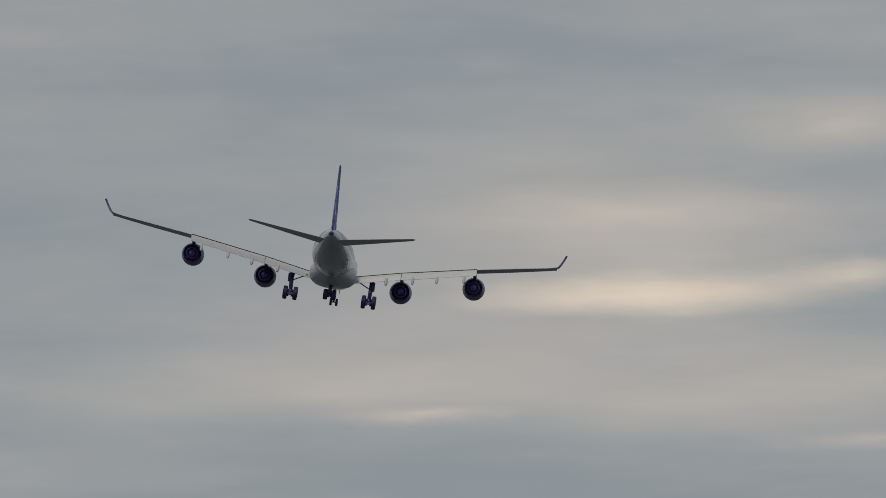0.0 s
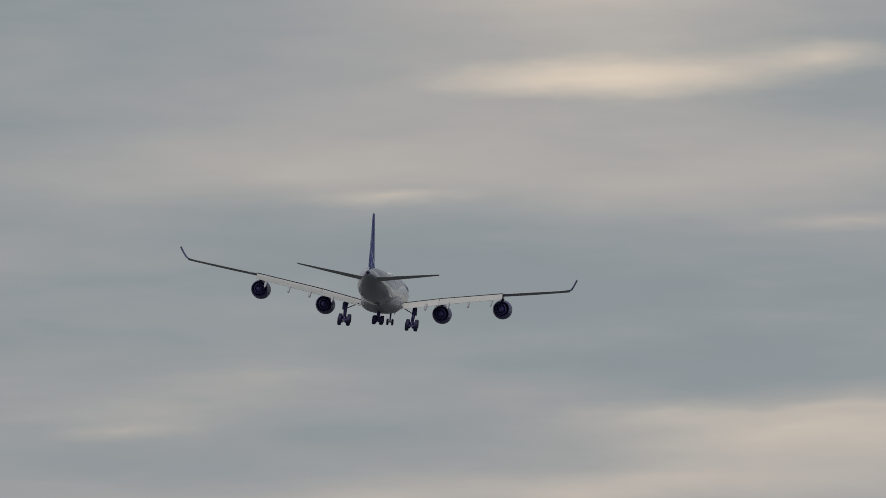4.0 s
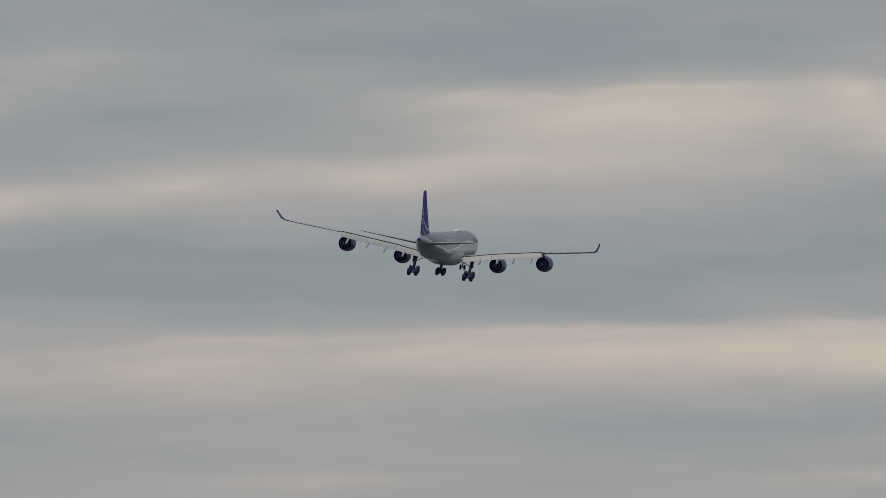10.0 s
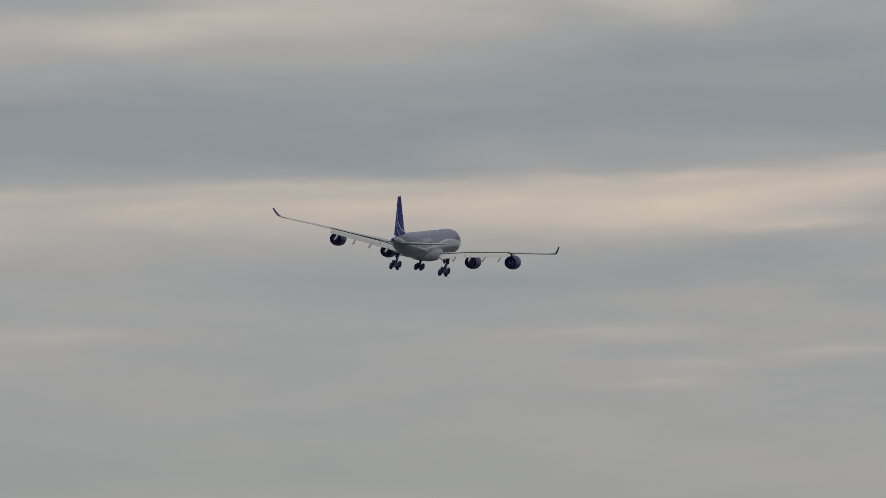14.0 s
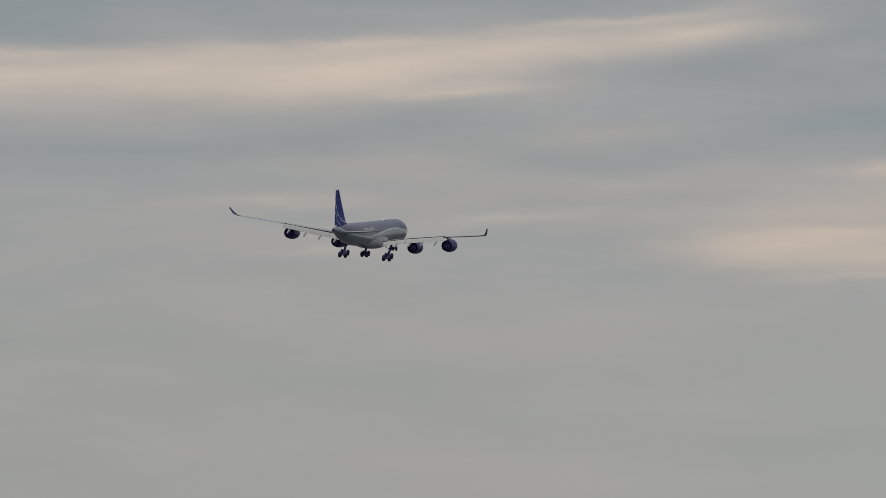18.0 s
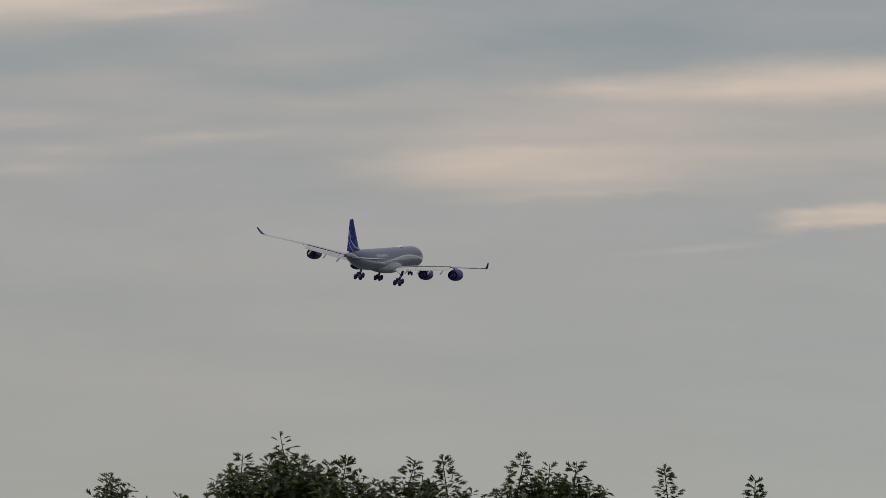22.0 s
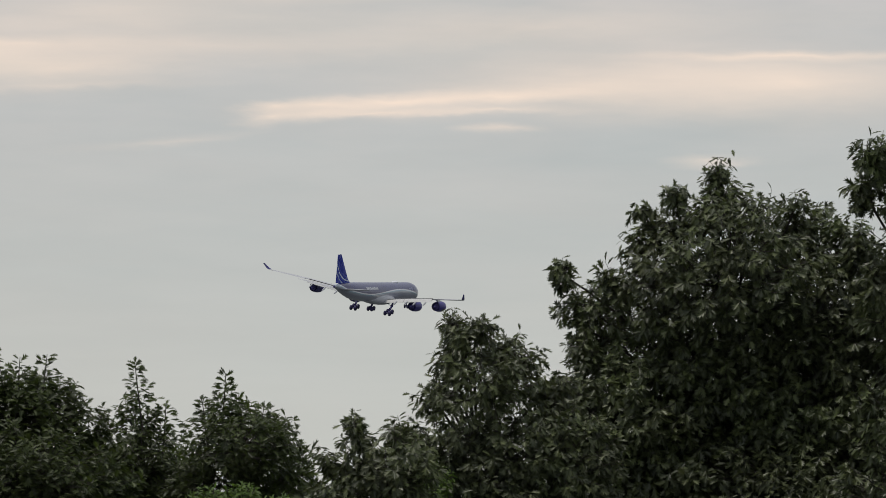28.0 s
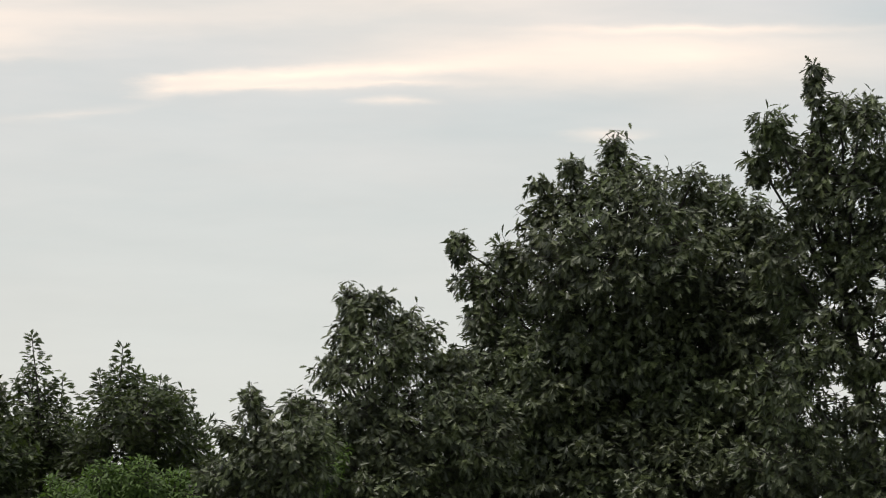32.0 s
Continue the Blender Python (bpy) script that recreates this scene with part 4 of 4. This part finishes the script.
def dark_shrub(base, clumps, label, size, seed):
    return grow("shrub", "bush", base, clumps, label, size, seed, CROWN_LEAVES, SHOOT_LEAF, 0.19 * size, 0.3, "undergrowth between the trees", 0, 0.75, 0.2)


def leafy_bush(base, clumps, label, size, seed):
    return grow("bush", "bush", base, clumps, label, size, seed, LANCE_LEAVES, BUSH_LEAF, 0.095 * size, 0.35, "", 0, 0.8, 0.25)


oak_tree((21.59, 128.20), [(-0.34, 5.16, 0.35, 0.44), (-0.89, 5.00, 0.36, 0.30), (0.50, 4.99, 0.50, 0.35), (-1.15, 4.75, 0.28, 0.36), (1.00, 4.56, 0.47, 0.50), (-0.30, 4.35, 0.94, 0.69), (-1.70, 4.16, 0.39, 0.34), (-2.00, 4.50, 0.19, 0.21), (-1.15, 5.15, 0.13, 0.13), (-1.77, 3.75, 0.24, 0.33), (-1.15, 3.75, 0.78, 0.72), (-0.37, 5.53, 0.18, 0.21), (0.38, 4.69, 0.41, 0.38, 1.2), (-0.81, 5.32, 0.16, 0.16), (0.46, 5.25, 0.19, 0.16), (0.59, 3.93, 0.88, 0.81, 1.35), (-0.30, 3.10, 1.19, 0.81, 1.35), (-1.39, 2.86, 0.88, 0.75, 1.35), (0.83, 2.86, 0.88, 0.81, 1.35), (-0.89, 2.10, 1.25, 0.69, 1.35), (0.53, 2.04, 1.19, 0.69, 1.35), (-0.18, 4.77, 0.59, 0.50), (0.24, 3.57, 0.81, 0.69, 1.35), (-0.77, 4.32, 0.59, 0.56), (1.30, 3.75, 0.44, 0.63, 0.9), (0.09, 5.06, 0.38, 0.33), (-0.53, 5.00, 0.39, 0.36), (-1.45, 4.41, 0.28, 0.25), (1.03, 4.82, 0.30, 0.26), (-1.83, 3.99, 0.19, 0.25)], "young oak with dense dark green lobed leaves", 1.0, 11)
oak_tree((23.69, 125.79), [(-0.78, 6.13, 0.17, 0.28), (-0.72, 5.67, 0.25, 0.28), (-0.55, 5.86, 0.28, 0.28), (-1.23, 5.66, 0.27, 0.30), (-1.33, 5.31, 0.23, 0.28), (-0.29, 5.79, 0.34, 0.28), (-0.76, 5.31, 0.52, 0.46), (-0.03, 5.15, 0.74, 0.62), (-0.49, 4.47, 0.65, 0.55), (-0.96, 3.95, 0.43, 0.43), (0.38, 4.18, 0.80, 0.74), (0.49, 5.10, 0.68, 0.74), (-0.55, 3.54, 0.52, 0.46, 0.85), (-0.38, 4.01, 0.46, 0.40, 1.0), (-0.90, 2.96, 0.55, 0.59, 0.85), (-0.26, 2.67, 0.52, 0.55, 0.85), (-1.13, 4.36, 0.37, 0.37), (-0.17, 3.72, 0.49, 0.43, 0.65), (-0.99, 4.71, 0.31, 0.37), (-1.02, 2.15, 0.68, 0.49, 0.8), (-0.09, 2.03, 0.59, 0.37, 0.85), (0.38, 3.02, 0.49, 0.55, 0.85), (-0.09, 3.25, 0.43, 0.37, 0.8)], "tall oak with dark green leaves and open lower branches", 1.0, 23)
oak_tree((18.38, 124.65), [(-0.50, 3.46, 0.22, 0.27), (-0.57, 3.17, 0.27, 0.25), (0.21, 3.46, 0.32, 0.29), (0.57, 3.18, 0.29, 0.32), (-0.97, 2.80, 0.27, 0.21), (-0.45, 3.90, 0.22, 0.19), (-0.23, 3.85, 0.24, 0.23), (-0.36, 3.72, 0.29, 0.24), (0.00, 3.63, 0.32, 0.27), (-0.48, 3.51, 0.21, 0.29), (-0.11, 3.23, 0.52, 0.39, 0.75), (-0.64, 3.14, 0.27, 0.24), (0.49, 3.23, 0.33, 0.27), (0.00, 2.63, 0.76, 0.55, 0.75), (-0.54, 2.51, 0.45, 0.42), (0.60, 2.48, 0.64, 0.58), (-0.23, 2.00, 0.91, 0.45)], "small oak with slightly drooping dark leaves", 0.88, 37)
oak_tree((16.75, 122.86), [(-0.07, 2.84, 0.13, 0.19), (-0.06, 2.50, 0.39, 0.33), (0.34, 2.73, 0.25, 0.23), (-0.34, 2.47, 0.23, 0.23), (0.34, 2.30, 0.48, 0.45), (-0.20, 2.02, 0.51, 0.36)], "low leafy shrub with a pointed top shoot", 0.9, 41)
shoot_tree((16.49, 130.97), [(-0.13, 3.22, 0.21, 0.30), (-0.32, 3.00, 0.19, 0.25), (0.08, 3.04, 0.22, 0.25), (0.26, 2.98, 0.18, 0.22), (0.03, 2.70, 0.54, 0.37), (-0.08, 2.97, 0.31, 0.27), (0.12, 2.82, 0.38, 0.32), (0.48, 2.79, 0.24, 0.27), (-0.18, 2.25, 0.64, 0.51), (0.39, 2.25, 0.44, 0.44)], "slender young tree with upright leafy shoots", 0.9, 53)
shoot_tree((15.63, 132.08), [(-0.04, 3.34, 0.15, 0.31), (-0.07, 2.92, 0.27, 0.31), (0.23, 2.98, 0.20, 0.23), (0.03, 2.41, 0.48, 0.51)], "slender young tree with upright leafy shoots", 0.85, 59)
leafy_bush((14.95, 120.07), [(-0.08, 2.03, 0.24, 0.20), (0.22, 2.00, 0.26, 0.24), (0.05, 1.84, 0.52, 0.26), (-0.62, 1.90, 0.22, 0.17), (-0.42, 1.78, 0.30, 0.20), (0.58, 1.93, 0.26, 0.20), (0.42, 1.74, 0.40, 0.24)], "bright green leafy bush below the young trees", 0.85, 61)
leafy_bush((17.36, 123.60), [(-0.06, 2.45, 0.20, 0.19), (0.20, 2.28, 0.20, 0.20), (-0.30, 2.30, 0.17, 0.16), (0.02, 2.12, 0.30, 0.22)], "light green leafy bush between two dark oaks", 0.9, 63)
shoot_tree((14.15, 130.23), [(-0.37, 3.50, 0.18, 0.28), (-0.06, 3.42, 0.21, 0.26), (0.20, 3.41, 0.21, 0.30), (-0.20, 3.34, 0.17, 0.22), (0.38, 3.22, 0.19, 0.24), (-0.06, 2.98, 0.73, 0.45), (0.49, 3.04, 0.29, 0.28), (0.74, 2.86, 0.29, 0.25), (0.00, 2.34, 0.88, 0.54), (0.65, 2.34, 0.54, 0.47), (-0.60, 2.58, 0.54, 0.57)], "slender young tree with upright leafy shoots", 0.95, 67)
shoot_tree((12.92, 131.37), [(0.22, 3.45, 0.19, 0.32), (-0.22, 3.45, 0.21, 0.28), (-0.06, 3.36, 0.16, 0.22), (0.02, 3.00, 0.58, 0.42), (-0.03, 2.34, 0.79, 0.54), (0.45, 2.82, 0.38, 0.38), (-0.51, 2.70, 0.44, 0.51)], "slender young tree with upright leafy shoots", 0.95, 71)
shoot_oak((11.34, 129.50), [(-0.06, 3.63, 0.21, 0.34), (-0.56, 3.51, 0.20, 0.26), (-0.12, 3.17, 0.72, 0.46), (0.50, 3.47, 0.20, 0.26), (0.30, 3.45, 0.18, 0.22), (-0.30, 3.51, 0.18, 0.20), (0.30, 2.78, 1.03, 0.66), (0.77, 3.12, 0.29, 0.26), (-0.24, 2.21, 1.00, 0.56), (0.71, 2.45, 0.63, 0.56), (-0.77, 2.57, 0.50, 0.50)], "broad young oak with leafy shoots above its crown", 0.95, 73)
shoot_tree((10.33, 132.60), [(0.00, 3.14, 0.14, 0.22), (-0.02, 2.68, 0.24, 0.37), (0.07, 2.11, 0.64, 0.45)], "slender young tree with upright leafy shoots", 0.9, 79)
shoot_tree((9.75, 133.65), [(-0.03, 3.25, 0.26, 0.28), (0.21, 2.96, 0.34, 0.30), (-0.24, 2.90, 0.35, 0.35), (0.00, 2.29, 0.65, 0.55), (-0.61, 2.35, 0.58, 0.58)], "young tree with soft dark foliage", 0.9, 83)
dark_shrub((10.49, 138.60), [(-0.25, 2.19, 0.74, 0.54), (0.51, 2.25, 0.67, 0.47), (-0.95, 2.12, 0.74, 0.60), (0.00, 1.62, 1.07, 0.54)], "dark leafy undergrowth filling the gap between young trees", 1.0, 91)
dark_shrub((12.97, 139.40), [(-0.51, 2.38, 0.81, 0.61), (0.25, 2.64, 0.67, 0.61), (0.95, 2.51, 0.74, 0.61), (0.13, 1.75, 1.15, 0.61)], "dark leafy undergrowth filling the gap between young trees", 1.0, 93)
dark_shrub((15.08, 138.18), [(-0.63, 2.44, 0.74, 0.60), (0.25, 2.44, 0.74, 0.60), (0.88, 2.44, 0.54, 0.47), (0.06, 1.74, 1.20, 0.60)], "dark leafy undergrowth filling the gap between young trees", 1.0, 95)
dark_shrub((17.59, 138.89), [(-0.76, 2.38, 0.61, 0.51), (0.64, 2.25, 0.54, 0.47), (-1.53, 2.25, 0.54, 0.54), (-0.13, 1.75, 1.35, 0.47)], "dark leafy undergrowth filling the gap between young trees", 1.0, 97)
dark_shrub((19.63, 136.60), [(-0.63, 2.18, 0.66, 0.53), (0.13, 2.25, 0.73, 0.60), (-1.07, 1.87, 0.73, 0.40), (0.88, 2.06, 0.80, 0.60)], "dark leafy undergrowth filling the gap between young trees", 1.0, 99)
dark_shrub((22.77, 137.12), [(-0.76, 2.50, 1.00, 0.80), (0.32, 2.63, 1.07, 0.87), (-0.13, 1.87, 1.67, 0.67), (0.82, 3.32, 0.67, 0.67)], "dark leafy undergrowth filling the gap between young trees", 1.0, 103)
dark_shrub((25.31, 138.71), [(-0.58, 2.24, 0.81, 0.55, 0.7), (0.13, 2.09, 0.81, 0.55, 0.7), (0.96, 2.19, 0.81, 0.58, 0.7)], "dark leafy undergrowth filling the gap between young trees", 1.0, 101)


# ------------------------------------------------------------------ what moves
def motions():
    """The airliner sinks away in a gentle right turn."""
    walk(airliner, [
        (0, pose(0.00, 1698.83, 177.20, 2.632, 7.147, -0.703)),
        (0.5, pose(0.76, 1734.30, 175.94, 2.402, 5.868, -1.175)),
        (1, pose(1.76, 1769.76, 174.66, 2.175, 6.278, -1.580)),
        (1.5, pose(3.01, 1805.22, 173.37, 2.038, 5.440, -2.029)),
        (2, pose(4.51, 1840.66, 172.06, 1.948, 5.154, -2.457)),
        (2.5, pose(6.27, 1876.09, 170.73, 2.003, 4.867, -2.880)),
        (3, pose(8.28, 1911.51, 169.39, 2.456, 5.149, -3.253)),
        (3.5, pose(10.56, 1946.91, 168.02, 2.700, 4.865, -3.674)),
        (4, pose(13.11, 1982.29, 166.64, 2.941, 5.112, -4.077)),
        (4.5, pose(15.93, 2017.65, 165.25, 3.177, 5.359, -4.485)),
        (5, pose(19.02, 2052.99, 163.83, 3.407, 5.606, -4.897)),
        (5.5, pose(22.39, 2088.30, 162.39, 3.607, 5.853, -5.366)),
        (6, pose(26.05, 2123.58, 160.94, 3.801, 6.003, -5.846)),
        (6.5, pose(29.98, 2158.83, 159.47, 3.860, 5.717, -6.374)),
        (7, pose(34.21, 2194.05, 157.97, 3.916, 5.692, -6.890)),
        (7.5, pose(38.72, 2229.23, 156.46, 3.966, 5.716, -7.410)),
        (8, pose(43.53, 2264.37, 154.93, 4.014, 6.144, -7.906)),
        (8.5, pose(48.63, 2299.46, 153.38, 4.054, 6.287, -8.410)),
        (9, pose(54.03, 2334.51, 151.80, 4.089, 6.430, -8.920)),
        (9.5, pose(59.74, 2369.52, 150.21, 4.115, 6.286, -9.456)),
        (10, pose(65.74, 2404.47, 148.59, 4.139, 6.475, -9.973)),
        (10.5, pose(72.06, 2439.36, 146.96, 4.159, 6.858, -10.481)),
        (11, pose(78.68, 2474.20, 145.30, 4.178, 7.715, -10.958)),
        (11.5, pose(85.61, 2508.97, 143.62, 4.191, 8.429, -11.442)),
        (12, pose(92.85, 2543.69, 141.92, 4.195, 8.857, -11.952)),
        (12.5, pose(100.40, 2578.33, 140.19, 4.190, 8.857, -12.498)),
        (13, pose(108.27, 2612.90, 138.45, 4.177, 8.797, -13.053)),
        (13.5, pose(116.46, 2647.40, 136.68, 4.156, 8.429, -13.635)),
        (14, pose(124.96, 2681.82, 134.88, 4.130, 8.144, -14.215)),
        (14.5, pose(133.79, 2716.15, 133.06, 4.099, 7.858, -14.749)),
        (15, pose(142.93, 2750.41, 131.22, 4.062, 7.568, -15.287)),
        (15.5, pose(152.40, 2784.57, 129.36, 4.020, 7.277, -15.828)),
        (16, pose(162.18, 2818.64, 127.47, 3.972, 6.987, -16.372)),
        (16.5, pose(172.29, 2852.62, 125.55, 3.919, 6.696, -16.919)),
        (17, pose(182.73, 2886.49, 123.61, 3.862, 6.574, -17.457)),
        (17.5, pose(193.48, 2920.27, 121.65, 3.796, 6.003, -18.002)),
        (18, pose(204.56, 2953.93, 119.66, 3.723, 5.146, -18.568)),
        (18.5, pose(215.97, 2987.49, 117.64, 3.647, 4.574, -19.116)),
        (19, pose(227.70, 3020.93, 115.60, 3.566, 4.230, -19.650)),
        (19.5, pose(239.91, 3054.26, 113.29, 3.485, 4.718, -20.135)),
        (20, pose(252.46, 3087.46, 110.94, 3.397, 5.148, -20.626)),
        (20.5, pose(265.32, 3120.53, 108.57, 3.307, 6.006, -21.096)),
        (21, pose(278.35, 3153.47, 106.68, 3.211, 6.834, -21.573)),
        (21.5, pose(291.75, 3186.28, 104.68, 3.111, 7.867, -22.043)),
        (22, pose(304.93, 3219.01, 102.70, 3.006, 8.869, -22.520)),
        (22.5, pose(318.71, 3251.58, 100.49, 2.894, 9.728, -23.059)),
        (23, pose(332.77, 3284.01, 98.35, 2.770, 9.809, -23.643)),
        (23.5, pose(347.33, 3316.28, 96.12, 2.633, 8.872, -24.275)),
        (24, pose(362.36, 3348.39, 93.90, 2.496, 8.729, -24.869)),
        (24.5, pose(377.89, 3380.32, 91.66, 2.350, 7.872, -25.494)),
        (25, pose(393.80, 3412.09, 89.36, 2.199, 7.014, -26.114)),
        (25.5, pose(409.81, 3443.73, 87.00, 2.043, 6.239, -26.727)),
        (26, pose(426.03, 3475.22, 84.57, 1.888, 6.648, -27.298)),
        (26.5, pose(442.56, 3506.55, 82.11, 1.726, 7.058, -27.870)),
        (27, pose(459.40, 3537.71, 79.61, 1.559, 7.467, -28.445)),
        (27.5, pose(476.54, 3568.70, 77.09, 1.385, 7.876, -29.023)),
        (28, pose(494.10, 3599.51, 74.24, 1.208, 8.822, -29.591)),
        (28.5, pose(511.83, 3630.16, 71.49, 1.021, 8.746, -30.184)),
        (29, pose(529.86, 3660.63, 68.37, 0.829, 8.670, -30.776)),
        (29.5, pose(548.19, 3690.93, 65.04, 0.631, 8.594, -31.366)),
        (30, pose(566.81, 3721.05, 61.58, 0.428, 8.365, -31.957)),
        (30.5, pose(585.73, 3750.97, 58.44, 0.219, 8.136, -32.545)),
        (31, pose(604.92, 3780.71, 55.26, 0.004, 7.907, -33.130)),
        (31.5, pose(624.41, 3810.26, 52.05, -0.215, 7.678, -33.712)),
        (32, pose(644.18, 3839.61, 48.79, -0.440, 7.448, -34.291)),
    ])


motions()
